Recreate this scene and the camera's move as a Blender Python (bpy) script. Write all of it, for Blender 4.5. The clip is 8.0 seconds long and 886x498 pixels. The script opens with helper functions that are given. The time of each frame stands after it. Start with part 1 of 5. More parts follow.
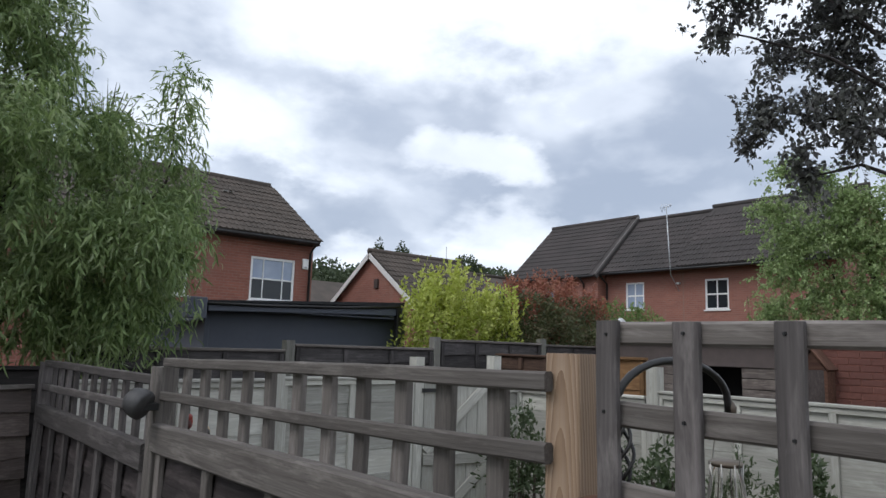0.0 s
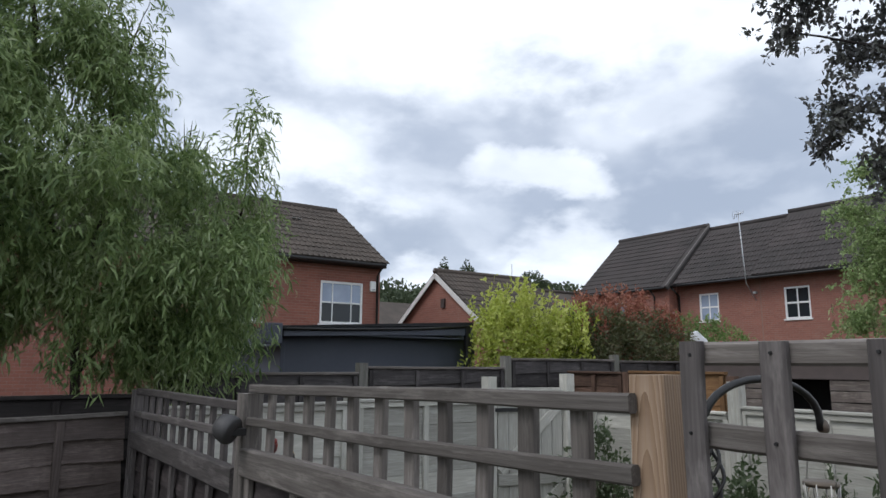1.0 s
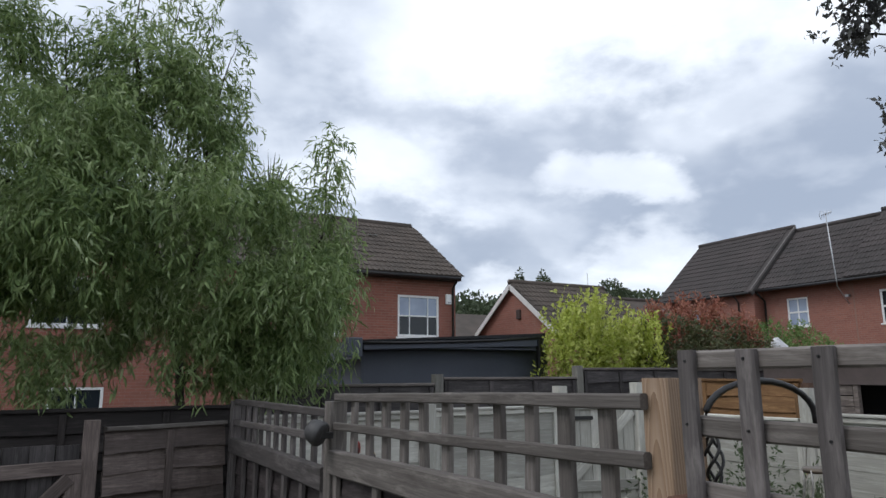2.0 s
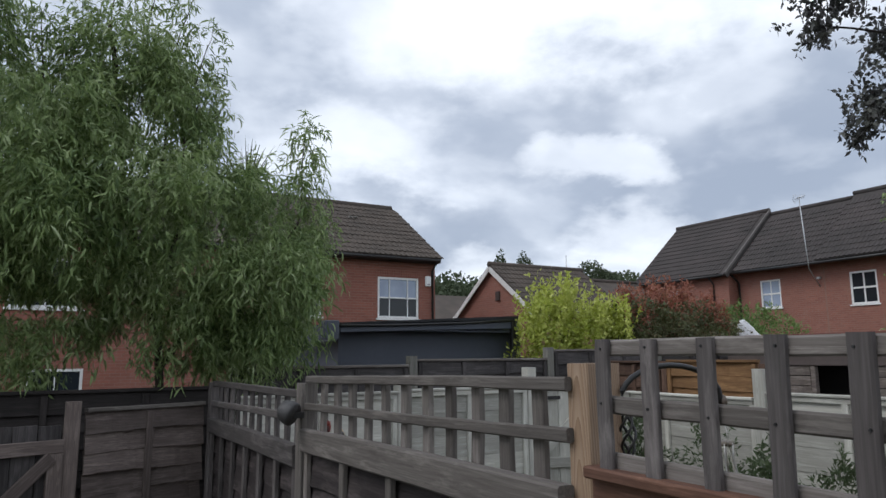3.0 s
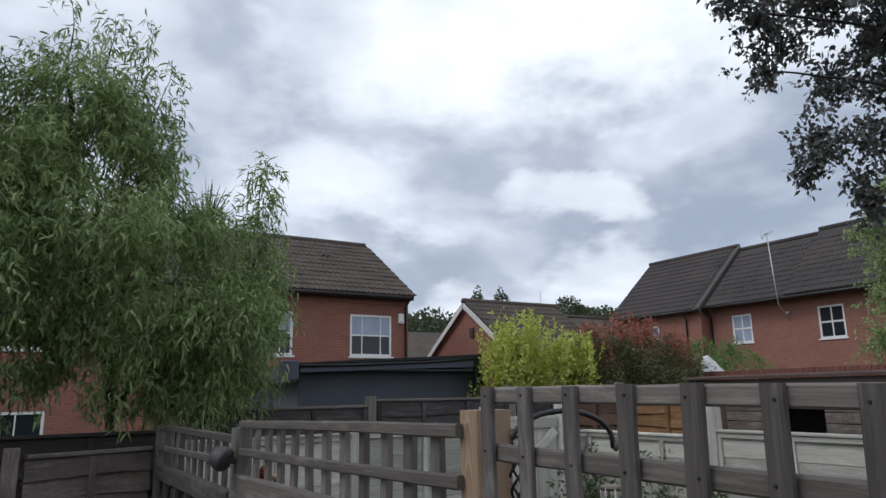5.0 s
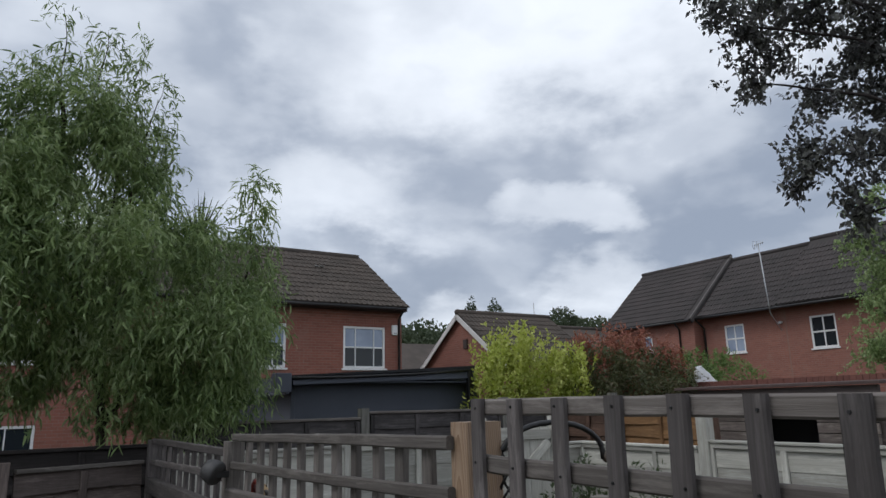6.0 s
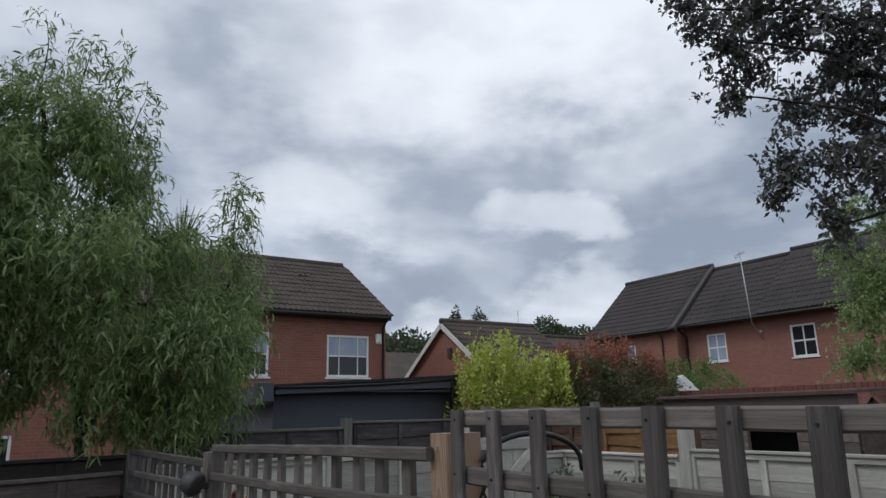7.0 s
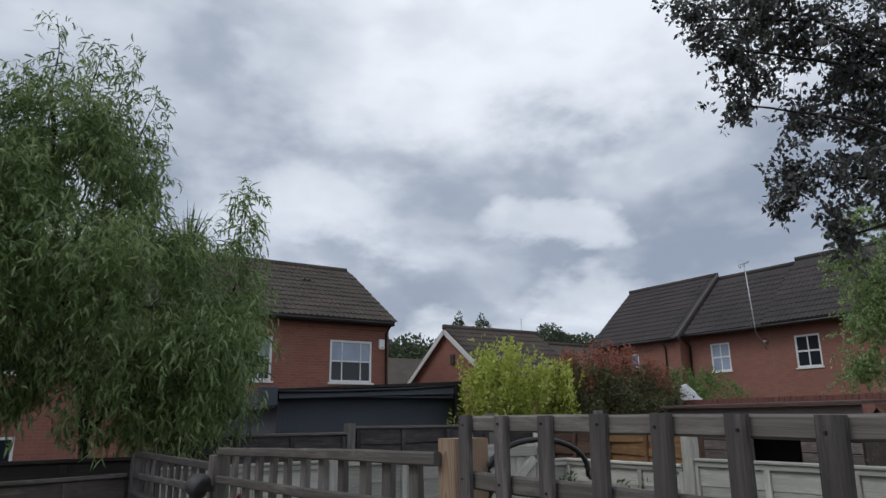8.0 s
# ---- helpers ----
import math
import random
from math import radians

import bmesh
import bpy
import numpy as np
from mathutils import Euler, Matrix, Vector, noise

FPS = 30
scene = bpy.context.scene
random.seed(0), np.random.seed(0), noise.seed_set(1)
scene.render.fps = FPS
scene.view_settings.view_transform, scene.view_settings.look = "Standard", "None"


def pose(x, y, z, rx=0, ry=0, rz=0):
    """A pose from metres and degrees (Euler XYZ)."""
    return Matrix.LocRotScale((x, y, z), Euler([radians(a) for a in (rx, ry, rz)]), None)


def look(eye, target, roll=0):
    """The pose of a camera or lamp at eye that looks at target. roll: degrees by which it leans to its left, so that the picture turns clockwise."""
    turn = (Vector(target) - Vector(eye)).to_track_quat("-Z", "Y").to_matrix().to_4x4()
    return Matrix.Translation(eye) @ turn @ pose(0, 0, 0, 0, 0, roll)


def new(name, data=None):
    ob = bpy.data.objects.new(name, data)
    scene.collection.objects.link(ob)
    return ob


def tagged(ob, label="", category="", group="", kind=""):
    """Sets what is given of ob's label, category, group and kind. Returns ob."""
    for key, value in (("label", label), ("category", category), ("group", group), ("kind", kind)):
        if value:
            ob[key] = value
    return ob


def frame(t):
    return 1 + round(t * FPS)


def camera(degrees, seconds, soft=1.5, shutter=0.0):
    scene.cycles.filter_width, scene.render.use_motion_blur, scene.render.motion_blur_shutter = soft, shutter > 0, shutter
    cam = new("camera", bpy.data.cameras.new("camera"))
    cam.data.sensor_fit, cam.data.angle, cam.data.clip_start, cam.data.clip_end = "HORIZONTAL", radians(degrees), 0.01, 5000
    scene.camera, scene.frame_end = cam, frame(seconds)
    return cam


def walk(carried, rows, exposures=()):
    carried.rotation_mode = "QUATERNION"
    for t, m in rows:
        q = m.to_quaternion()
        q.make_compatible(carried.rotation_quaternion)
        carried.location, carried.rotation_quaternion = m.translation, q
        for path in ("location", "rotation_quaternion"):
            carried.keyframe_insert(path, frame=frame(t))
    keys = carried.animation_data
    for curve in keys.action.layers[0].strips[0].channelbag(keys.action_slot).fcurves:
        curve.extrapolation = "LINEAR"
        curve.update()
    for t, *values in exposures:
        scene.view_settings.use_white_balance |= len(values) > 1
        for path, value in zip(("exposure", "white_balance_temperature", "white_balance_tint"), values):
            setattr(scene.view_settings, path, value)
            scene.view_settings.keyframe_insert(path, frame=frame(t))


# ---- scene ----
cam = camera(66.1, 8.0)
PATH = [
    (0, (0.733, -0.838, 1.664), (-0.781, 0.437, 1.951), 1.8),
    (0.5, (0.725, -0.842, 1.666), (-0.833, 0.374, 1.973), 1.5),
    (1, (0.746, -0.877, 1.674), (-0.877, 0.243, 2.01), 0.4),
    (1.5, (0.852, -0.957, 1.677), (-0.84, 0.044, 2.045), -0.4),
    (1.7, (0.92, -0.964, 1.663), (-0.814, -0.044, 2.045), -0.2),
    (2.8, (1.168, -1.019, 1.68), (-0.548, -0.042, 1.997), -0.4),
    (3, (1.194, -0.993, 1.677), (-0.522, -0.015, 1.99), -0.4),
    (3.5, (1.275, -0.909, 1.678), (-0.427, 0.097, 1.981), 0.3),
    (4, (1.316, -0.861, 1.689), (-0.351, 0.189, 2.034), -0.4),
    (4.5, (1.323, -0.847, 1.697), (-0.344, 0.186, 2.087), -1.0),
    (6, (1.342, -0.849, 1.698), (-0.31, 0.186, 2.146), -1.3),
    (6.5, (1.353, -0.847, 1.701), (-0.283, 0.209, 2.16), -1.4),
    (7, (1.356, -0.846, 1.703), (-0.267, 0.224, 2.174), -1.4),
    (7.5, (1.359, -0.853, 1.7), (-0.263, 0.212, 2.18), -1.1),
    (8, (1.361, -0.866, 1.7), (-0.264, 0.193, 2.189), -0.7),
]
EXPOSURES = [(0.0, 0.40), (1.5, 0.36), (3.0, 0.27), (4.5, 0.24), (6.0, -0.04), (8.0, -0.15)]
walk(cam, [(t, look(eye, target, roll)) for t, eye, target, roll in PATH], EXPOSURES)


# ---- world and light ----
def build_world():
    w = bpy.data.worlds.new("overcast_sky")
    scene.world = w
    w.use_nodes = True
    nt = w.node_tree
    nt.nodes.clear()
    N, L = nt.nodes.new, nt.links.new
    out = N("ShaderNodeOutputWorld")
    bg = N("ShaderNodeBackground")
    bg.inputs["Strength"].default_value = 1.0
    L(bg.outputs[0], out.inputs[0])
    sky = N("ShaderNodeTexSky")
    sky.sky_type = "NISHITA"
    sky.sun_disc = False
    sky.sun_elevation, sky.sun_rotation = radians(48), radians(187)
    dim = N("ShaderNodeVectorMath")
    dim.operation = "SCALE"
    dim.inputs["Scale"].default_value = 0.10
    L(sky.outputs[0], dim.inputs[0])
    tc = N("ShaderNodeTexCoord")
    sep = N("ShaderNodeSeparateXYZ")
    L(tc.outputs["Generated"], sep.inputs[0])
    # cloud deck: direction projected onto a plane overhead
    zz = N("ShaderNodeMath"); zz.operation = "MAXIMUM"; zz.inputs[1].default_value = 0.0
    L(sep.outputs["Z"], zz.inputs[0])
    za = N("ShaderNodeMath"); za.operation = "ADD"; za.inputs[1].default_value = 0.16
    L(zz.outputs[0], za.inputs[0])
    inv = N("ShaderNodeMath"); inv.operation = "DIVIDE"; inv.inputs[0].default_value = 1.0
    L(za.outputs[0], inv.inputs[1])
    flat = N("ShaderNodeVectorMath"); flat.operation = "SCALE"
    L(tc.outputs["Generated"], flat.inputs[0])
    L(inv.outputs[0], flat.inputs["Scale"])

    def cloud(scale, detail, rough, dist, off, lo, hi):
        mp = N("ShaderNodeMapping")
        mp.inputs["Location"].default_value = off
        mp.inputs["Rotation"].default_value = (0, 0, radians(35))
        mp.inputs["Scale"].default_value = (1.0, 0.75, 0.5)
        L(flat.outputs[0], mp.inputs[0])
        n = N("ShaderNodeTexNoise")
        n.inputs["Scale"].default_value, n.inputs["Detail"].default_value = scale, detail
        n.inputs["Roughness"].default_value, n.inputs["Distortion"].default_value = rough, dist
        L(mp.outputs[0], n.inputs["Vector"])
        r = N("ShaderNodeMapRange")
        r.interpolation_type = "SMOOTHSTEP"
        r.inputs["From Min"].default_value, r.inputs["From Max"].default_value = lo, hi
        L(n.outputs["Fac"], r.inputs[0])
        return r.outputs[0]

    def mix(fac, a, b):
        m = N("ShaderNodeMix")
        m.data_type = "RGBA"
        if isinstance(fac, float):
            m.inputs["Factor"].default_value = fac
        else:
            L(fac, m.inputs["Factor"])
        for sock, v in ((m.inputs["A"], a), (m.inputs["B"], b)):
            if isinstance(v, tuple):
                sock.default_value = (*v, 1)
            else:
                L(v, sock)
        return m.outputs["Result"]

    big = cloud(1.5, 6, 0.50, 0.15, CLOUD_BIG, 0.26, 0.66)
    fine = cloud(3.4, 7, 0.56, 0.10, (3.1, 0.4, 0.0), 0.36, 0.70)
    grey = mix(big, SKY_BRIGHT, SKY_GREY)
    grey = mix(fine, grey, mix(0.30, grey, SKY_DARK))
    # the cloud masses, wider than tall, with their outlines broken up by noise
    wob = N("ShaderNodeTexNoise")
    wob.inputs["Scale"].default_value, wob.inputs["Detail"].default_value, wob.inputs["Roughness"].default_value = 4.2, 7.0, 0.56
    tall = N("ShaderNodeMapping")
    tall.inputs["Scale"].default_value = (1.0, 1.0, 1.8)
    L(tc.outputs["Generated"], tall.inputs[0]); L(tall.outputs[0], wob.inputs["Vector"])
    ctr = N("ShaderNodeVectorMath"); ctr.operation = "MULTIPLY_ADD"
    ctr.inputs[1].default_value, ctr.inputs[2].default_value = (0.34, 0.34, 0.30), (-0.17, -0.17, -0.15)
    L(wob.outputs["Color"], ctr.inputs[0])
    bent = N("ShaderNodeVectorMath")
    L(tc.outputs["Generated"], bent.inputs[0]); L(ctr.outputs[0], bent.inputs[1])
    wide_map = N("ShaderNodeVectorMath"); wide_map.operation = "MULTIPLY"
    wide_map.inputs[1].default_value = (1.0, 1.0, FLAT)
    L(bent.outputs[0], wide_map.inputs[0])
    unit = N("ShaderNodeVectorMath"); unit.operation = "NORMALIZE"
    L(wide_map.outputs[0], unit.inputs[0])
    for way, wide, weight in MASSES:
        dot = N("ShaderNodeVectorMath"); dot.operation = "DOT_PRODUCT"
        dot.inputs[1].default_value = Vector((way[0], way[1], way[2] * FLAT)).normalized()
        L(unit.outputs[0], dot.inputs[0])
        r = N("ShaderNodeMapRange"); r.interpolation_type = "SMOOTHSTEP"
        r.inputs["From Min"].default_value, r.inputs["From Max"].default_value = math.cos(radians(wide)), math.cos(radians(wide * 0.25))
        r.inputs["To Max"].default_value = 0.85 * weight if weight > 0 else -weight
        L(dot.outputs["Value"], r.inputs[0])
        grey = mix(r.outputs[0], grey, SKY_BRIGHT if weight > 0 else SKY_DARK)
    # billows: puffs and hollows at two sizes
    for size, off, tone, amount in ((4.5, 3.0, SKY_BRIGHT, 0.36), (5.0, 8.0, SKY_DARK, 0.24), (11.0, 5.0, SKY_BRIGHT, 0.15), (10.0, 11.0, SKY_DARK, 0.09)):
        puff = N("ShaderNodeTexNoise"); puff.noise_dimensions = "4D"
        puff.inputs["W"].default_value, puff.inputs["Scale"].default_value = off, size
        puff.inputs["Detail"].default_value, puff.inputs["Roughness"].default_value, puff.inputs["Distortion"].default_value = 4.5, 0.46, 0.20
        L(tall.outputs[0], puff.inputs["Vector"])
        r = N("ShaderNodeMapRange"); r.interpolation_type = "SMOOTHSTEP"
        r.inputs["From Min"].default_value, r.inputs["From Max"].default_value, r.inputs["To Max"].default_value = 0.47, 0.66, amount
        L(puff.outputs["Fac"], r.inputs[0])
        grey = mix(r.outputs[0], grey, tone)
    final = mix(0.94, dim.outputs[0], grey)
    L(final, bg.inputs["Color"])


CLOUD_BIG = (0.3, 0.9, 0.0)
SKY_BRIGHT, SKY_GREY, SKY_DARK = (1.04, 1.10, 1.19), (0.64, 0.71, 0.83), (0.33, 0.39, 0.50)
FLAT = 1.7
# large light and dark cloud masses: direction, half-width in degrees, weight (positive is bright)
MASSES = [((-0.87, 0.10, 0.48), 24, -0.60), ((-0.863, 0.229, 0.45), 13, -0.40), ((-0.904, 0.215, 0.37), 11, -0.30),
          ((-0.782, 0.507, 0.375), 14, -0.50), ((-0.715, 0.590, 0.375), 12, -0.45),
          ((-0.565, 0.750, 0.325), 17, -0.55), ((-0.490, 0.815, 0.29), 17, -0.75), ((-0.40, 0.88, 0.25), 18, -0.50),
          ((-0.720, 0.655, 0.215), 10, -0.55), ((-0.645, 0.728, 0.222), 11, -0.85), ((-0.560, 0.798, 0.215), 12, -0.60),
          ((-0.880, 0.435, 0.185), 9, -0.75), ((-0.834, 0.515, 0.180), 8, -0.70),
          ((-0.749, 0.413, 0.53), 13, 0.75), ((-0.652, 0.538, 0.545), 15, 0.80), ((-0.558, 0.657, 0.53), 13, 0.70),
          ((-0.706, 0.652, 0.276), 5, 0.60), ((-0.884, 0.359, 0.305), 9, 0.65),
          ((-0.850, 0.509, 0.125), 6, 0.55), ((-0.675, 0.722, 0.145), 7, 0.55)]
build_world()

sun_data = bpy.data.lights.new("sun", "SUN")
sun_data.energy, sun_data.angle, sun_data.color = 0.8, radians(25), (1.0, 0.99, 0.98)
sun = new("sun", sun_data)
sun.matrix_world = look((-1.5, -12, 13.4), (0, 0, 0))


# ---- materials ----
def socket(node, name, value):
    node.inputs[name].default_value = value


class Mat:
    """A node material under construction."""

    def __init__(self, name, rough=0.8, metal=0.0, spec=0.5):
        self.m = bpy.data.materials.new(name)
        self.m.use_nodes = True
        self.nt = self.m.node_tree
        self.b = self.nt.nodes["Principled BSDF"]
        socket(self.b, "Roughness", rough)
        socket(self.b, "Metallic", metal)
        socket(self.b, "Specular IOR Level", spec)

    def n(self, kind, **values):
        node = self.nt.nodes.new(kind)
        for k, v in values.items():
            node.inputs[k.replace("_", " ")].default_value = v
        return node

    def link(self, a, b):
        self.nt.links.new(a, b)

    def coords(self, kind="Object", scale=(1, 1, 1), vary=False):
        tc = self.n("ShaderNodeTexCoord")
        if kind == "World":
            src = self.n("ShaderNodeNewGeometry").outputs["Position"]
        else:
            src = tc.outputs[kind]
        if vary:
            add = self.n("ShaderNodeVectorMath")
            info = self.n("ShaderNodeObjectInfo")
            mul = self.n("ShaderNodeMath"); mul.operation = "MULTIPLY"; mul.inputs[1].default_value = 37.0
            self.link(info.outputs["Random"], mul.inputs[0])
            self.link(src, add.inputs[0]); self.link(mul.outputs[0], add.inputs[1])
            src = add.outputs[0]
        mp = self.n("ShaderNodeMapping")
        mp.inputs["Scale"].default_value = scale
        self.link(src, mp.inputs[0])
        return mp.outputs[0]

    def noise(self, vec, scale, detail=4, rough=0.55, dist=0.0, lo=0.3, hi=0.7):
        t = self.n("ShaderNodeTexNoise", Scale=scale, Detail=detail, Roughness=rough, Distortion=dist)
        self.link(vec, t.inputs["Vector"])
        r = self.n("ShaderNodeMapRange", From_Min=lo, From_Max=hi)
        self.link(t.outputs["Fac"], r.inputs[0])
        return r.outputs[0]

    def mix(self, fac, a, b, mode="MIX"):
        m = self.n("ShaderNodeMix")
        m.data_type, m.blend_type = "RGBA", mode
        if isinstance(fac, float):
            m.inputs["Factor"].default_value = fac
        else:
            self.link(fac, m.inputs["Factor"])
        for sock, v in ((m.inputs["A"], a), (m.inputs["B"], b)):
            if isinstance(v, tuple):
                sock.default_value = (*v, 1)
            else:
                self.link(v, sock)
        return m.outputs["Result"]

    def random(self):
        return self.n("ShaderNodeObjectInfo").outputs["Random"]

    def island(self):
        return self.n("ShaderNodeNewGeometry").outputs["Random Per Island"]

    def bump(self, height, strength=0.4, distance=0.01):
        bp = self.n("ShaderNodeBump", Strength=strength, Distance=distance)
        self.link(height, bp.inputs["Height"])
        self.link(bp.outputs[0], self.b.inputs["Normal"])

    def colour(self, c):
        if isinstance(c, tuple):
            self.b.inputs["Base Color"].default_value = (*c, 1)
        else:
            self.link(c, self.b.inputs["Base Color"])
        return self.m


def wood(name, dark, light, stain=None, rough=0.85, grain=1.0, stain_amount=0.5, flake=0.45, flake_size=26.0):
    """Weathered timber with its grain along the piece's own x axis."""
    k = Mat(name, rough, spec=0.25)
    v = k.coords("Object", (1, 1, 1), vary=True)
    long = k.coords("Object", (1.6 * grain, 34 * grain, 34 * grain), vary=True)
    g = k.noise(long, 1.0, 6, 0.65, 0.6, 0.25, 0.75)
    fine = k.noise(k.coords("Object", (6 * grain, 170 * grain, 170 * grain), vary=True), 1.0, 3, 0.6)
    blot = k.noise(v, 5.0, 5, 0.6, 0.4, 0.35, 0.72)
    c = k.mix(g, dark, light)
    c = k.mix(k.mix(0.75, (0, 0, 0), fine), c, tuple(x * 0.7 for x in dark))
    if stain:
        m = k.n("ShaderNodeMath"); m.operation = "MULTIPLY"; m.inputs[1].default_value = stain_amount
        k.link(blot, m.inputs[0])
        c = k.mix(m.outputs[0], c, stain)
    # bleached patches and specks of lichen
    pale = k.noise(k.coords("Object", (0.16, 1, 1), vary=True), flake_size, 5, 0.7, 0.3, 0.52, 0.74)
    pm = k.n("ShaderNodeMath"); pm.operation = "MULTIPLY"; pm.inputs[1].default_value = flake
    k.link(pale, pm.inputs[0])
    c = k.mix(pm.outputs[0], c, tuple(min(0.8, x * 1.55) for x in light))
    dirt = k.noise(k.coords("Object", (0.3, 1, 1), vary=True), 11.0, 5, 0.65, 0.8, 0.55, 0.72)
    dm = k.n("ShaderNodeMath"); dm.operation = "MULTIPLY"; dm.inputs[1].default_value = 0.5
    k.link(dirt, dm.inputs[0])
    c = k.mix(dm.outputs[0], c, tuple(x * 0.65 for x in dark))
    tone = k.n("ShaderNodeMapRange", To_Min=0.70, To_Max=1.22)
    k.link(k.random(), tone.inputs[0])
    hsv = k.n("ShaderNodeHueSaturation")
    k.link(tone.outputs[0], hsv.inputs["Value"])
    k.link(c, hsv.inputs["Color"])
    k.bump(g, 0.5, 0.004)
    return k.colour(hsv.outputs[0])


def fresh_pine(name):
    """New softwood with arched growth rings and a few resin streaks."""
    k = Mat(name, 0.62, spec=0.3)
    v = k.coords("Object", (0.55, 1, 1))
    d = k.n("ShaderNodeTexNoise", Scale=2.2, Detail=3.0, Roughness=0.5)
    k.link(v, d.inputs["Vector"])
    off = k.n("ShaderNodeVectorMath"); off.operation = "MULTIPLY"
    off.inputs[1].default_value = (0.0, 0.012, 0.012)
    k.link(d.outputs["Color"], off.inputs[0])
    add = k.n("ShaderNodeVectorMath")
    k.link(k.coords("Object"), add.inputs[0]); k.link(off.outputs[0], add.inputs[1])
    tilt = k.n("ShaderNodeMapping")
    tilt.inputs["Location"].default_value = (0.0, -0.025, -0.008)
    tilt.inputs["Rotation"].default_value = (0.0, 0.0, radians(3.0))
    k.link(add.outputs[0], tilt.inputs[0])
    w = k.n("ShaderNodeTexWave", Scale=62.0, Distortion=0.9, Detail=2.0, Detail_Scale=1.0)
    w.wave_type, w.rings_direction, w.wave_profile = "RINGS", "X", "SAW"
    k.link(tilt.outputs[0], w.inputs["Vector"])
    fibre = k.noise(k.coords("Object", (4, 220, 220)), 1.0, 3)
    c = k.mix(w.outputs["Fac"], (0.385, 0.285, 0.210), (0.180, 0.112, 0.074))
    c = k.mix(k.mix(0.8, (0, 0, 0), fibre), c, (0.30, 0.20, 0.122))
    k.bump(fibre, 0.25, 0.002)
    return k.colour(c)


def plain(name, col, rough=0.6, metal=0.0, vary=0.25, scale=8.0, bump=0.15, second=None, spec=0.5):
    """Paint, plastic, metal: a base colour with dirt at two scales."""
    k = Mat(name, rough, metal, spec)
    v = k.coords("World")
    a = k.noise(v, scale, 5, 0.6)
    b = k.noise(v, scale * 9, 4, 0.6)
    c = k.mix(a, col, second or tuple(x * (1 - vary) for x in col))
    m = k.n("ShaderNodeMath"); m.operation = "MULTIPLY"; m.inputs[1].default_value = 0.4
    k.link(b, m.inputs[0])
    c = k.mix(m.outputs[0], c, tuple(x * (1 - vary) for x in col))
    k.bump(b, bump, 0.003)
    return k.colour(c)


def brickwork(name, along, cols, mortar, grime=(0.10, 0.075, 0.06)):
    """Stretcher-bond brick wall; along is the world axis of the courses."""
    k = Mat(name, 0.88, spec=0.2)
    sep = k.n("ShaderNodeSeparateXYZ")
    k.link(k.n("ShaderNodeNewGeometry").outputs["Position"], sep.inputs[0])
    com = k.n("ShaderNodeCombineXYZ")
    k.link(sep.outputs[along], com.inputs[0]); k.link(sep.outputs["Z"], com.inputs[1])
    t = k.n("ShaderNodeTexBrick", Scale=1.0, Mortar_Size=0.006, Mortar_Smooth=0.3, Bias=-0.1, Brick_Width=0.225, Row_Height=0.075)
    t.inputs["Color1"].default_value, t.inputs["Color2"].default_value, t.inputs["Mortar"].default_value = (*cols[0], 1), (*cols[1], 1), (*mortar, 1)
    k.link(com.outputs[0], t.inputs["Vector"])
    w = k.coords("World")
    big = k.noise(w, 0.7, 5, 0.6, 0.3, 0.35, 0.75)
    small = k.noise(w, 22, 4, 0.6)
    m = k.n("ShaderNodeMath"); m.operation = "MULTIPLY"; m.inputs[1].default_value = 0.45
    k.link(big, m.inputs[0])
    c = k.mix(m.outputs[0], t.outputs["Color"], grime)
    m2 = k.n("ShaderNodeMath"); m2.operation = "MULTIPLY"; m2.inputs[1].default_value = 0.5
    k.link(small, m2.inputs[0])
    c = k.mix(m2.outputs[0], c, cols[1])
    salt = k.n("ShaderNodeMath"); salt.operation = "MULTIPLY"; salt.inputs[1].default_value = 0.28
    k.link(k.noise(k.coords("World", (1, 1, 0.55)), 1.6, 7, 0.68, 0.5, 0.54, 0.74), salt.inputs[0])
    c = k.mix(salt.outputs[0], c, mortar)
    h = k.n("ShaderNodeMath"); h.operation = "SUBTRACT"; h.inputs[0].default_value = 1.0
    k.link(t.outputs["Fac"], h.inputs[1])
    k.bump(h.outputs[0], 0.6, 0.006)
    return k.colour(c)


def foliage(name, cols, rough=0.5, through_light=0.35, spec=0.3):
    """Leaves: colour varies leaf by leaf and in larger drifts; thin enough to let light through."""
    k = Mat(name, rough, spec=spec)
    ramp = k.n("ShaderNodeValToRGB")
    e = ramp.color_ramp.elements
    e[0].color, e[1].color = (*cols[0], 1), (*cols[-1], 1)
    for i, c in enumerate(cols[1:-1]):
        x = e.new((i + 1) / (len(cols) - 1)); x.color = (*c, 1)
    drift = k.noise(k.coords("World"), 1.7, 4, 0.6, 0.2, 0.3, 0.7)
    f = k.n("ShaderNodeMix")
    f.inputs[0].default_value = 0.55
    k.link(drift, f.inputs[2]); k.link(k.island(), f.inputs[3])
    k.link(f.outputs[0], ramp.inputs[0])
    k.colour(ramp.outputs[0])
    tr = k.n("ShaderNodeBsdfTranslucent")
    hs = k.n("ShaderNodeHueSaturation", Saturation=1.1, Value=1.3)
    k.link(ramp.outputs[0], hs.inputs["Color"]); k.link(hs.outputs[0], tr.inputs["Color"])
    ms = k.n("ShaderNodeMixShader")
    ms.inputs[0].default_value = through_light
    k.link(k.b.outputs[0], ms.inputs[1]); k.link(tr.outputs[0], ms.inputs[2])
    k.link(ms.outputs[0], k.nt.nodes["Material Output"].inputs[0])
    return k.m


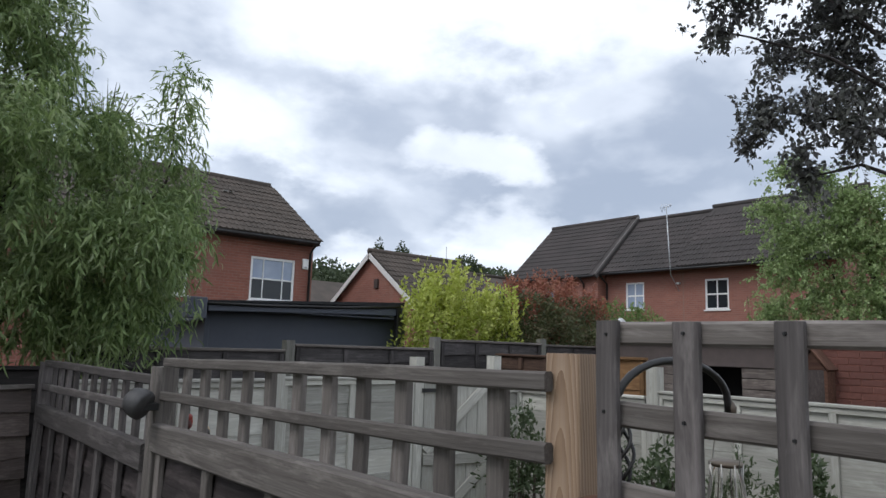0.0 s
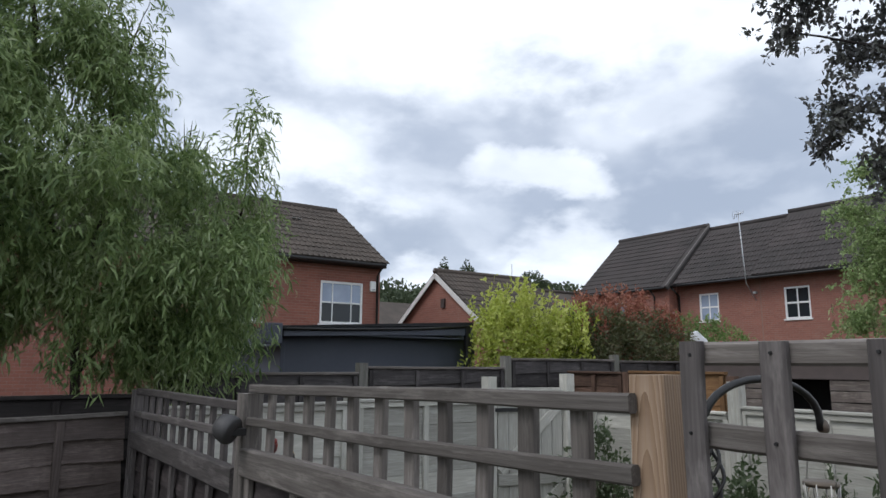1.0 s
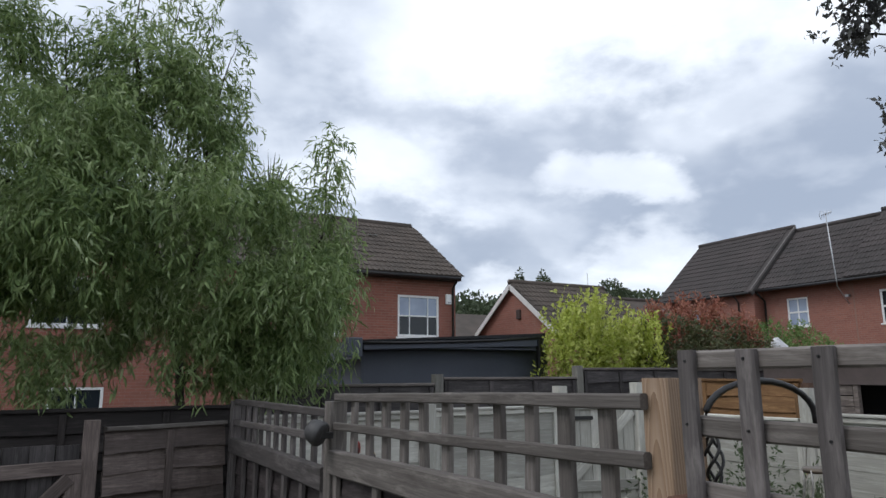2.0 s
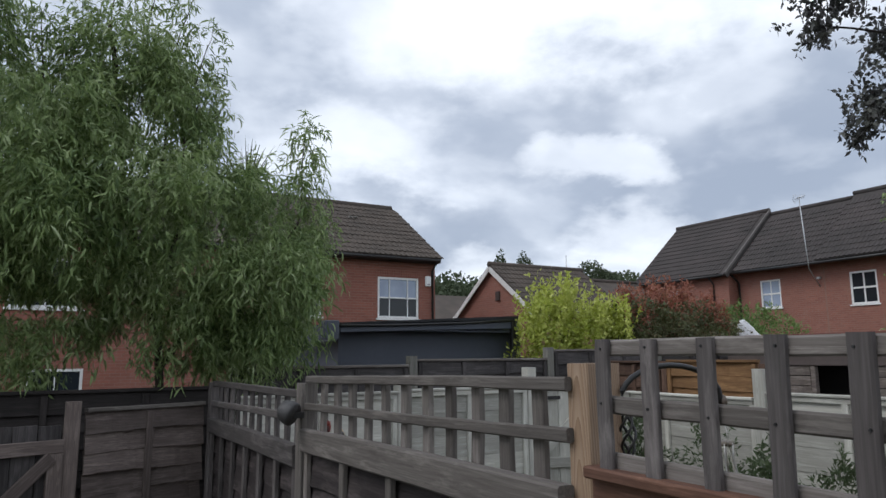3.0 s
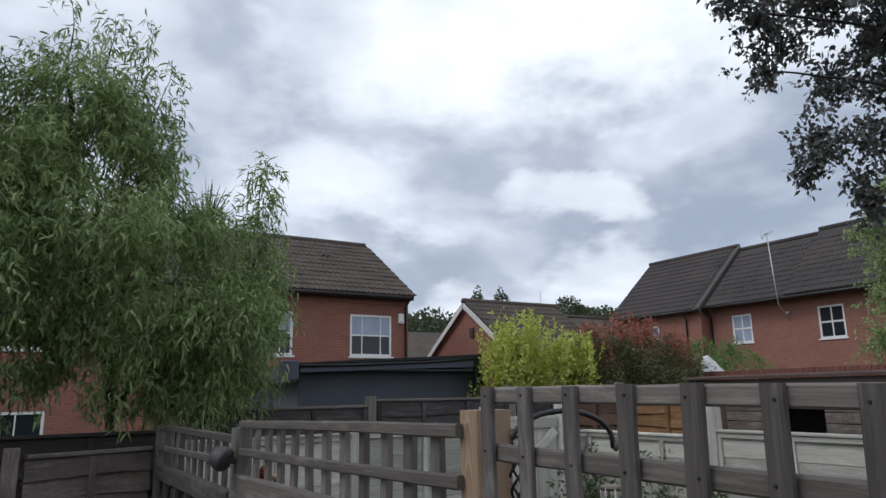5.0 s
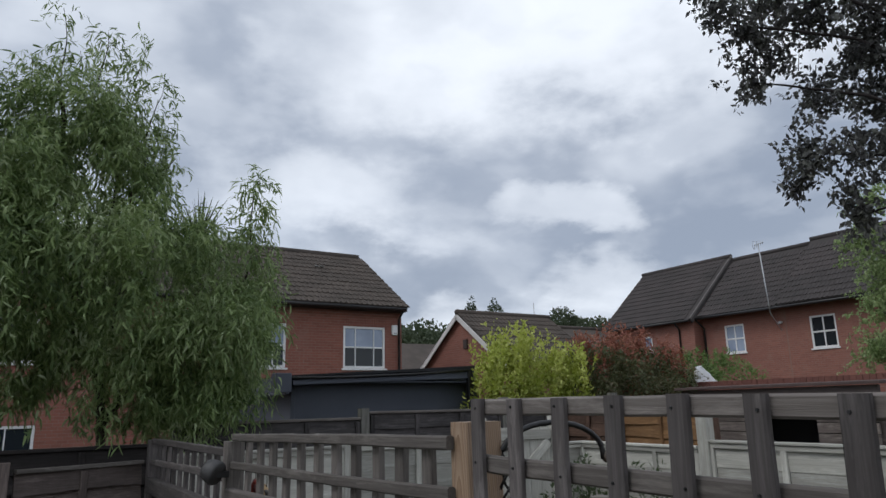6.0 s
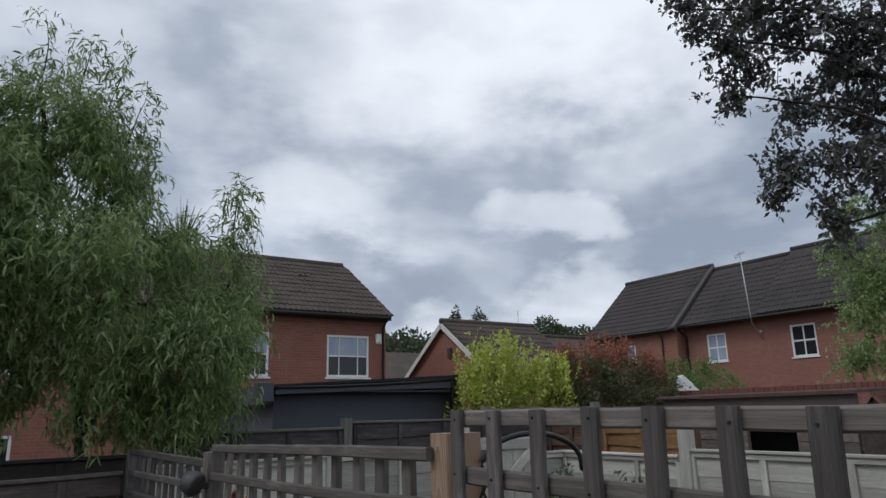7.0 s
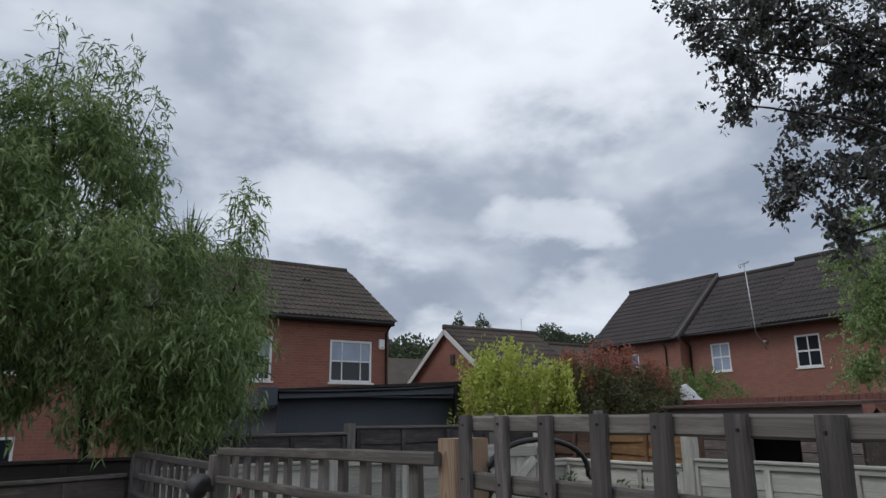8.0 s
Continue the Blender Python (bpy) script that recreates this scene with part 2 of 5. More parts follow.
def glass(name, tint=(0.02, 0.025, 0.03)):
    """A window pane over a dim interior: dark and mirror-smooth."""
    k = Mat(name, 0.06, spec=0.35)
    k.bump(k.noise(k.coords("World"), 1.3, 2), 0.02, 0.01)
    return k.colour(tint)


GREY_WOOD = wood("weathered_grey_timber", (0.110, 0.096, 0.086), (0.234, 0.210, 0.192), (0.130, 0.112, 0.102), flake=0.6)
SLAT_WOOD = wood("weathered_dark_slat_timber", (0.070, 0.062, 0.060), (0.164, 0.146, 0.140), (0.084, 0.071, 0.068), flake=0.65)
BROWN_WOOD = wood("old_brown_fence_timber", (0.100, 0.078, 0.070), (0.240, 0.195, 0.176), (0.072, 0.057, 0.052))
BOARD_WOOD = wood("dusty_dark_boards", (0.032, 0.026, 0.026), (0.085, 0.070, 0.068), (0.022, 0.018, 0.018), stain_amount=0.7, flake=0.8, flake_size=13.0)
DARK_WOOD = wood("dark_fence_timber", (0.042, 0.038, 0.038), (0.115, 0.103, 0.101), (0.032, 0.030, 0.029))
RED_WOOD = wood("red_brown_fence_timber", (0.10, 0.048, 0.032), (0.21, 0.115, 0.08), (0.06, 0.035, 0.03))
ORANGE_WOOD = wood("orange_stained_timber", (0.17, 0.090, 0.040), (0.31, 0.18, 0.085), (0.12, 0.065, 0.034))
RUST_WOOD = wood("rust_brown_timber", (0.085, 0.050, 0.036), (0.17, 0.105, 0.075), (0.06, 0.038, 0.03))
# fence timber with deep shade put into its colour
SHADE_WOOD = wood("shade_darkened_fence_timber", (0.020, 0.017, 0.016), (0.050, 0.042, 0.039), (0.016, 0.014, 0.013))
PALE_WOOD = wood("bleached_shed_boards", (0.13, 0.105, 0.092), (0.30, 0.26, 0.235), (0.07, 0.056, 0.05), stain_amount=0.8)
WHITE_WOOD = wood("pale_sage_painted_timber", (0.44, 0.425, 0.38), (0.54, 0.525, 0.475), (0.37, 0.36, 0.305), 0.7, 0.7, 0.45)
FRESH = fresh_pine("fresh_pine")
BRICK_Y = brickwork("red_brick_y", "Y", ((0.320, 0.126, 0.092), (0.240, 0.097, 0.072)), (0.30, 0.22, 0.185), (0.205, 0.10, 0.080))
BRICK_X = brickwork("red_brick_x", "X", ((0.325, 0.142, 0.108), (0.250, 0.110, 0.085)), (0.31, 0.225, 0.19), (0.225, 0.112, 0.090))
TILE = plain("brown_concrete_tile", (0.118, 0.097, 0.083), 0.9, vary=0.45, scale=1.2, bump=0.3, second=(0.074, 0.064, 0.056), spec=0.2)
TILE_R = plain("grey_brown_concrete_tile", (0.092, 0.079, 0.076), 0.9, vary=0.4, scale=0.8, bump=0.3, second=(0.056, 0.052, 0.050), spec=0.2)
UPVC = plain("white_window_plastic", (0.80, 0.80, 0.79), 0.4, vary=0.08)
TRIM = plain("white_painted_board", (0.72, 0.71, 0.69), 0.55, vary=0.15)
GUTTER = plain("black_plastic_gutter", (0.018, 0.017, 0.017), 0.4)
SLATE_PAINT = plain("slate_grey_cladding_paint", (0.078, 0.087, 0.112), 0.6, vary=0.18, scale=2.5, second=(0.066, 0.075, 0.098))
FELT = plain("roofing_felt", (0.03, 0.03, 0.033), 0.95, vary=0.4, scale=14, bump=0.4)
BLACK_IRON = plain("black_iron", (0.014, 0.013, 0.013), 0.45, 0.0, vary=0.4)
STEEL = plain("bright_wire", (0.50, 0.48, 0.45), 0.42, 0.9, vary=0.2)
ALU = plain("dull_aluminium", (0.55, 0.56, 0.57), 0.45, 0.9, vary=0.2)
GLASS = glass("window_glass")
# near-black colour that stands for the shade of unlit interiors
VOID = plain("interior_shade_black", (0.012, 0.011, 0.011), 0.95)
CONCRETE = plain("concrete_post", (0.30, 0.295, 0.275), 0.9, vary=0.3, scale=5, bump=0.4)
SOIL = plain("soil_and_lawn", (0.075, 0.085, 0.04), 1.0, vary=0.5, scale=1.1, bump=0.6, second=(0.06, 0.05, 0.032))
WILLOW = foliage("willow_leaf", ((0.058, 0.098, 0.042), (0.140, 0.200, 0.076), (0.250, 0.322, 0.136), (0.46, 0.51, 0.34)), 0.42, 0.36, 0.28)
PLUM = foliage("dark_plum_leaf", ((0.058, 0.056, 0.060), (0.102, 0.102, 0.098), (0.180, 0.190, 0.160)), 0.45, 0.25)
BIRCH = foliage("mid_green_leaf", ((0.125, 0.185, 0.075), (0.255, 0.340, 0.140), (0.46, 0.52, 0.30)), 0.45)
SHRUB_GREEN = foliage("fresh_shrub_leaf", ((0.070, 0.110, 0.036), (0.135, 0.205, 0.066), (0.24, 0.31, 0.12)), 0.5)
GOLD = foliage("golden_privet_leaf", ((0.10, 0.14, 0.030), (0.31, 0.36, 0.065), (0.60, 0.62, 0.22)), 0.5)
GOLD_TIP = foliage("pale_privet_leaf", ((0.27, 0.33, 0.06), (0.45, 0.49, 0.12), (0.66, 0.67, 0.28)), 0.5)
PHOTINIA = foliage("hedge_leaf", ((0.062, 0.080, 0.040), (0.115, 0.132, 0.060), (0.170, 0.120, 0.074)), 0.4, 0.25)
RED_TIP = foliage("red_young_leaf", ((0.20, 0.078, 0.052), (0.32, 0.128, 0.092), (0.35, 0.20, 0.12)), 0.45, 0.3)
GREEN_SHRUB = foliage("shrub_leaf", ((0.036, 0.052, 0.026), (0.068, 0.094, 0.046), (0.12, 0.145, 0.085)), 0.5)
FAR_WOOD = foliage("far_woodland_leaf", ((0.045, 0.062, 0.034), (0.065, 0.085, 0.046), (0.088, 0.108, 0.062)), 0.7, 0.2)
PALM = foliage("palm_leaf", ((0.045, 0.055, 0.030), (0.085, 0.095, 0.055)), 0.5, 0.2)
BARK = plain("grey_brown_bark", (0.085, 0.066, 0.052), 0.95, vary=0.5, scale=18, bump=0.8)
PLUM_BARK = plain("dark_bark", (0.045, 0.036, 0.034), 0.95, vary=0.5, scale=18, bump=0.8)


# ---- building helpers ----
def thing(name, at, label, category, group="", kind=""):
    e = new(name)
    e.empty_display_size = 0.1
    e.matrix_world = pose(*at)
    return tagged(e, label, category, group, kind)


def adopt(ob, parent):
    if parent is not None:
        p = parent
        base = Matrix.Identity(4)
        chain = []
        while p is not None:
            chain.append(p)
            p = p.parent
        for q in reversed(chain):
            base = base @ q.matrix_parent_inverse @ q.matrix_basis
        ob.parent = parent
        ob.matrix_parent_inverse = base.inverted()
    return ob


def part(name, bm, material, parent, label="", m=None, smooth=False):
    """Links a bmesh (or a finished mesh) as one object under a thing or a part."""
    if isinstance(bm, bpy.types.Mesh):
        me = bm
    else:
        me = bpy.data.meshes.new(name)
        bmesh.ops.recalc_face_normals(bm, faces=bm.faces)
        bm.to_mesh(me)
        bm.free()
    if material and not me.materials:
        me.materials.append(material)
    if smooth:
        me.polygons.foreach_set("use_smooth", [True] * len(me.polygons))
    ob = new(name, me)
    if m is not None:
        ob.matrix_basis = m
    adopt(ob, parent)
    if label:
        ob["label"] = label
    return ob


def mesh_of(name, verts, faces, material=None):
    me = bpy.data.meshes.new(name)
    me.from_pydata([tuple(map(float, v)) for v in verts], [], faces)
    me.update()
    if material:
        me.materials.append(material)
    return me


def add_box(bm, x0, x1, y0, y1, z0, z1, bevel=0.0):
    r = bmesh.ops.create_cube(bm, size=1.0, matrix=Matrix.LocRotScale(((x0 + x1) / 2, (y0 + y1) / 2, (z0 + z1) / 2), None, (abs(x1 - x0), abs(y1 - y0), abs(z1 - z0))))
    if bevel:
        edges = {e for v in r["verts"] for e in v.link_edges}
        bmesh.ops.bevel(bm, geom=list(edges), offset=bevel, segments=1, affect="EDGES")


def box_part(name, x0, x1, y0, y1, z0, z1, material, parent, bevel=0.004, label=""):
    bm = bmesh.new()
    add_box(bm, x0, x1, y0, y1, z0, z1, bevel)
    return part(name, bm, material, parent, label)


BEAMS = random.Random(5)


def beam_mesh(name, length, w, h, cham=0.003, wob=0.0, seg=5):
    """A sawn timber along x, chamfered, a little out of true."""
    vs, fs = [], []
    a, b, c = w / 2, h / 2, min(cham, w * 0.3, h * 0.3)
    ring = [(-a + c, -b), (a - c, -b), (a, -b + c), (a, b - c), (a - c, b), (-a + c, b), (-a, b - c), (-a, -b + c)]
    ph = [BEAMS.uniform(0, 6.28) for _ in range(4)]
    for i in range(seg + 1):
        s = i / seg
        oy = wob * math.sin(ph[0] + 4 * s) + wob * 0.4 * BEAMS.uniform(-1, 1)
        oz = wob * math.sin(ph[1] + 5 * s) + wob * 0.4 * BEAMS.uniform(-1, 1)
        k = 1 + (0.25 * wob / max(w, h)) * math.sin(ph[2] + 9 * s)
        for y, z in ring:
            vs.append((s * length, y * k + oy, z * k + oz))
    for i in range(seg):
        for j in range(8):
            q = (j + 1) % 8
            fs.append((i * 8 + j, i * 8 + q, i * 8 + 8 + q, i * 8 + 8 + j))
    fs.append(tuple(reversed(range(8))))
    fs.append(tuple(range(seg * 8, seg * 8 + 8)))
    return mesh_of(name, vs, fs)


def frame_of(p0, p1, side=(0, 1, 0)):
    """The pose with x from p0 to p1 and y near to side."""
    p0, p1 = Vector(p0), Vector(p1)
    x = (p1 - p0).normalized()
    z = x.cross(Vector(side)).normalized()
    y = z.cross(x)
    m = Matrix((x, y, z)).transposed().to_4x4()
    m.translation = p0
    return m


def beam(name, p0, p1, w, h, material, parent, side=(0, 1, 0), cham=0.003, wob=0.0015, seg=5, label=""):
    """A timber from p0 to p1 with the width w along side and the depth h across."""
    me = beam_mesh(name, (Vector(p1) - Vector(p0)).length, w, h, cham, wob, seg)
    return part(name, me, material, parent, label, frame_of(p0, p1, side))


def tube_mesh(name, pts, radius, sides=8, taper=None):
    """A round bar along a list of points."""
    pts = [Vector(p) for p in pts]
    vs, fs = [], []
    up = Vector((0.13, 0.21, 0.97))
    for i, p in enumerate(pts):
        d = (pts[min(i + 1, len(pts) - 1)] - pts[max(i - 1, 0)]).normalized()
        u = d.cross(up)
        u = u.normalized() if u.length > 1e-4 else Vector((1, 0, 0))
        v = d.cross(u)
        r = radius if taper is None else radius + (taper - radius) * i / (len(pts) - 1)
        for j in range(sides):
            a = 2 * math.pi * j / sides
            vs.append(p + (u * math.cos(a) + v * math.sin(a)) * r)
    n = len(pts)
    for i in range(n - 1):
        for j in range(sides):
            q = (j + 1) % sides
            fs.append((i * sides + j, i * sides + q, (i + 1) * sides + q, (i + 1) * sides + j))
    fs.append(tuple(reversed(range(sides))))
    fs.append(tuple(range((n - 1) * sides, n * sides)))
    return mesh_of(name, vs, fs)


def tube(name, pts, radius, material, parent, sides=8, taper=None, label=""):
    return part(name, tube_mesh(name, pts, radius, sides, taper), material, parent, label, smooth=True)


def lathe(name, profile, material, parent, at, sides=20, label=""):
    """A turned shape about z from (radius, height) pairs."""
    vs, fs = [], []
    for r, z in profile:
        for j in range(sides):
            a = 2 * math.pi * j / sides
            vs.append((at[0] + r * math.cos(a), at[1] + r * math.sin(a), at[2] + z))
    for i in range(len(profile) - 1):
        for j in range(sides):
            q = (j + 1) % sides
            fs.append((i * sides + j, i * sides + q, (i + 1) * sides + q, (i + 1) * sides + j))
    fs.append(tuple(reversed(range(sides))))
    fs.append(tuple(range((len(profile) - 1) * sides, len(profile) * sides)))
    return part(name, mesh_of(name, vs, fs), material, parent, label, smooth=True)


def leaves_mesh(name, pos, along, length, width, rng, droop=0.25, material=None):
    """Many folded, pointed leaves: six corners and four triangles each."""
    n = len(pos)
    along = along / np.maximum(np.linalg.norm(along, axis=1, keepdims=True), 1e-6)
    side = np.cross(along, rng.normal(size=(n, 3)))
    side /= np.maximum(np.linalg.norm(side, axis=1, keepdims=True), 1e-6)
    nrm = np.cross(side, along)
    L = (length * rng.uniform(0.65, 1.25, n))[:, None]
    W = (width * rng.uniform(0.7, 1.2, n))[:, None]
    down = np.array([0, 0, -1.0])
    tip = pos + along * L + down * L * droop
    mid = pos + along * L * 0.5 + down * L * droop * 0.3
    a = mid - side * W * 0.5 + nrm * W * 0.16
    b = mid + side * W * 0.5 + nrm * W * 0.16
    v = np.stack([pos, a, mid, b, tip], axis=1).reshape(-1, 3)
    base = (np.arange(n) * 5)[:, None]
    tri = np.concatenate([base + np.array([[0, 2, 1]]), base + np.array([[0, 3, 2]]), base + np.array([[1, 2, 4]]), base + np.array([[2, 3, 4]])], axis=1).reshape(-1)
    me = bpy.data.meshes.new(name)
    me.vertices.add(len(v)); me.vertices.foreach_set("co", v.astype(np.float32).ravel())
    me.loops.add(len(tri)); me.loops.foreach_set("vertex_index", tri.astype(np.int32))
    me.polygons.add(len(tri) // 3)
    me.polygons.foreach_set("loop_start", np.arange(0, len(tri), 3, dtype=np.int32))
    me.update(calc_edges=True)
    me.validate()
    if material:
        me.materials.append(material)
    return me


def in_ellipsoids(shapes, n, rng, shell=0.45):
    """Points in a union of ellipsoids (cx, cy, cz, rx, ry, rz), thicker towards their surfaces."""
    vol = np.array([s[3] * s[4] * s[5] for s in shapes]) ** 0.8
    pick = rng.choice(len(shapes), n, p=vol / vol.sum())
    s = np.array(shapes)[pick]
    d = rng.normal(size=(n, 3)); d /= np.linalg.norm(d, axis=1, keepdims=True)
    r = rng.uniform(0, 1, n) ** (1 / 3)
    r = np.where(rng.uniform(size=n) < shell, rng.uniform(0.75, 1.08, n), r)
    return s[:, :3] + d * s[:, 3:] * r[:, None], d


# ---- ground ----
def ground_height(x, y):
    r = math.hypot(x, y)
    s = min(max((r - 80) / 90, 0), 1)
    dip = min(max((r - 7) / 9, 0), 1)
    return -0.75 * dip * dip * (3 - 2 * dip) + 11.5 * s * s * (3 - 2 * s) * (0.8 + 0.25 * math.sin(3 * math.atan2(y, x) + 0.6))


def build_ground():
    rings = [0, 1.5, 3, 5, 7, 9, 11, 13, 16, 20, 26, 34, 45, 60, 80, 100, 120, 140, 160, 180, 240, 400, 900, 2500]
    sides = 72
    vs, fs = [(0, 0, 0)], []
    for r in rings[1:]:
        for j in range(sides):
            a = 2 * math.pi * j / sides
            x, y = r * math.cos(a), r * math.sin(a)
            vs.append((x, y, ground_height(x, y) + (0.03 * noise.noise((x, y, 0)) if r > 4 else 0)))
    for j in range(sides):
        fs.append((0, 1 + j, 1 + (j + 1) % sides))
    for i in range(len(rings) - 2):
        for j in range(sides):
            a, b = 1 + i * sides + j, 1 + i * sides + (j + 1) % sides
            fs.append((a, a + sides, b + sides, b))
    ob = part("ground", mesh_of("ground", vs, fs), SOIL, None, smooth=True)
    tagged(ob, "sloping garden ground of worn lawn and bare soil", "ground", kind="structure")


build_ground()


# ---- the trellis fence between the gardens ----
def screw(parent, x, z, y=-0.0212):
    bm = bmesh.new()
    bmesh.ops.create_cone(bm, cap_ends=True, segments=8, radius1=0.0028, radius2=0.0022, depth=0.003, matrix=pose(x, y, z, 90))
    part("screw", bm, BLACK_IRON, parent, "rusted dark screw head")


def fence_post(name, x, y, top, w, d, material, label, group="fence posts", cap=0.0, lean=0.0):
    p = thing(name, (x, y, 0), label, "fence post", group)
    beam("shaft", (x, y, -0.3), (x + lean, y, top), d, w, material, p, (0, 1, 0), 0.005, 0.001, 8)
    if cap:
        box_part("cap", x + lean - w / 2 - cap, x + lean + w / 2 + cap, y - d / 2 - cap, y + d / 2 + cap, top + 0.001, top + 0.022, material, p, 0.006)
    return p


def lerp(a, b, s):
    return a + (b - a) * s


def trellis_bay(x0, x1, z_left, z_right, slats, label, wood_mat, rail_h, mid, low, battens, over=0.0):
    """A trellis top on a lapped lower panel; rails stand in front of the slats."""
    p = thing("trellis_fence", ((x0 + x1) / 2, 0, 0), label, "fence", "trellis fence panels")

    def top(x):
        return lerp(z_left, z_right, (x - x0) / (x1 - x0))
    for drop_l, drop_r in ((0.0, 0.0), mid):
        beam("rail", (x0, -0.014, top(x0) - drop_l - rail_h / 2), (x1 + over, -0.0145, top(x1) - drop_r - rail_h / 2), 0.020, rail_h, wood_mat, p, (0, 1, 0), 0.004, 0.0024, 22)
    for k, x in enumerate(slats):
        dx = 0.004 * math.sin(k * 2.3)
        beam("slat", (x + dx, 0.012, top(x) - low - 0.06), (x - dx, 0.012, top(x) - 0.005 - 0.004 * (k % 3)), 0.020, 0.041 + 0.004 * math.sin(k * 1.7), wood_mat, p, (0, 1, 0), 0.003, 0.0012, 5)
    # capping beam and the lapped boards of the lower half
    beam("beam", (x0, -0.026, top(x0) - low - 0.048), (x1 + over, -0.026, top(x1) - low - 0.048), 0.045, 0.095, wood_mat, p, (0, 1, 0), 0.006, 0.002, 10)
    step = (z_left - low - 0.12) / 9
    for k in range(9):
        z = z_left - low - 0.09 - step * (k + 0.5)
        ob = beam("board", (x0, 0.006, z + 0.004 * math.sin(k * 5)), (x1, 0.006, z + z_right - z_left + 0.004 * math.cos(k * 3)), 0.012, step * 1.16, BOARD_WOOD, p, (0, 1, 0), 0.003, 0.006, 22)
        ob.matrix_basis = ob.matrix_basis @ Matrix.Rotation(-0.12, 4, "X")
    for k in range(battens):
        xa = x0 + 0.04 + k * (x1 - x0 - 0.08) / (battens - 1)
        beam("batten", (xa, -0.020, 0.05), (xa, -0.020, top(xa) - low - 0.097), 0.022, 0.04, wood_mat, p, (0, 1, 0), 0.003, 0.001, 4)
    beam("bottom_rail", (x0, -0.014, 0.08), (x1, -0.014, 0.08), 0.03, 0.09, wood_mat, p, (0, 1, 0), 0.004, 0.001, 4)
    return p


fence_post("fence_post", -3.72, 0.0, 1.515, 0.075, 0.075, SLAT_WOOD, "weathered grey timber corner post of the trellis fence")
fence_post("fence_post", -1.762, -0.002, 1.567, 0.075, 0.075, GREY_WOOD, "weathered grey timber post between two trellis panels")
fence_post("fence_post", 2.35, 0.0, 1.71, 0.075, 0.075, GREY_WOOD, "weathered grey timber post at the end of the trellis")
trellis_bay(-3.682, -1.802, 1.525, 1.539, [-1.922 - 0.1655 * k for k in range(11)], "weathered grey trellis-topped fence panel, lower and dusty", SLAT_WOOD, 0.036, (0.127, 0.110), 0.238, 7)
trellis_bay(-1.722, -0.002, 1.602, 1.632, [-0.115, -0.252, -0.388, -0.530, -0.668, -0.816, -0.968, -1.114, -1.268, -1.422, -1.580], "weathered grey trellis-topped fence panel with lapped lower half", GREY_WOOD, 0.031, (0.119, 0.109), 0.222, 5, 0.021)

# the new post
p = thing("fence_post", (0.034, 0.047, 0), "new pale pine fence post, still fresh and strongly grained", "fence post", "fence posts")
beam("shaft", (0.034, 0.047, -0.3), (0.034, 0.047, 1.661), 0.094, 0.068, FRESH, p, (0, 1, 0), 0.003, 0.0004, 10)

# the taller trellis with its slats in front
p = thing("trellis_fence", (1.2, 0, 0), "tall weathered grey trellis with thick slats on a red-brown panel", "fence", "trellis fence panels")
for z0, z1 in ((1.676, 1.709), (1.563, 1.598), (1.453, 1.487)):
    beam("rail", (0.105, 0.0075, (z0 + z1) / 2), (2.31, 0.0075, (z0 + z1) / 2 - 0.022), 0.020, z1 - z0, GREY_WOOD, p, (0, 1, 0), 0.004, 0.0024, 30)
edge = [0.112, 0.236, 0.367, 0.501, 0.631, 0.759, 0.886] + [1.013 + 0.128 * k for k in range(10)]
for k, x in enumerate(edge):
    x += 0.0175
    beam("slat", (x + 0.002 * math.sin(k * 3.1) - (0.005 if k > 2 else 0.0), -0.0115, 1.455 - 0.003 * (k % 3)), (x, -0.0115, 1.7115 - 0.009 * x + 0.002 * math.sin(k * 5)), 0.017, 0.035 + 0.002 * math.sin(k * 2.2), SLAT_WOOD, p, (0, 1, 0), 0.004, 0.0006, 14)
    for z in (1.692 - 0.009 * x + 0.004 * math.sin(k * 7), 1.579 - 0.009 * x + 0.004 * math.cos(k * 5)):
        screw(p, x + 0.006 * math.sin(k * 9 + z * 30), z)
beam("sill", (0.08, -0.004, 1.444), (2.31, -0.004, 1.438), 0.055, 0.024, RED_WOOD, p, (0, 1, 0), 0.004, 0.001, 8, "red-brown sill board")
for k in range(10):
    z = 1.364 - k * 0.138
    beam("board", (0.075, 0.004 + 0.005 * (k % 2), z), (2.31, 0.004 + 0.005 * (k % 2), z), 0.016, 0.132, RED_WOOD, p, (0, 1, 0), 0.004, 0.002, 8, "red-brown board")

# round dark lamp on the left post
p = thing("wall_lamp", (-1.65, -0.082, 1.435), "dark grey half-dome garden lamp fixed to the grey post", "garden lamp")
bowl = lathe("bowl", [(0.003, 0.056), (0.020, 0.053), (0.038, 0.043), (0.046, 0.026), (0.051, 0.004), (0.051, -0.012), (0.047, -0.020), (0.003, -0.021)], plain("dark_grey_plastic", (0.034, 0.032, 0.033), 0.55, vary=0.3, scale=60, second=(0.06, 0.057, 0.056)), p, (0, 0, 0), 24)
bowl.matrix_basis = pose(-1.690, -0.098, 1.447, 66, 0, -48)
box_part("bracket", -1.745, -1.675, -0.092, -0.0395, 1.425, 1.45, BLACK_IRON, p, 0.002)


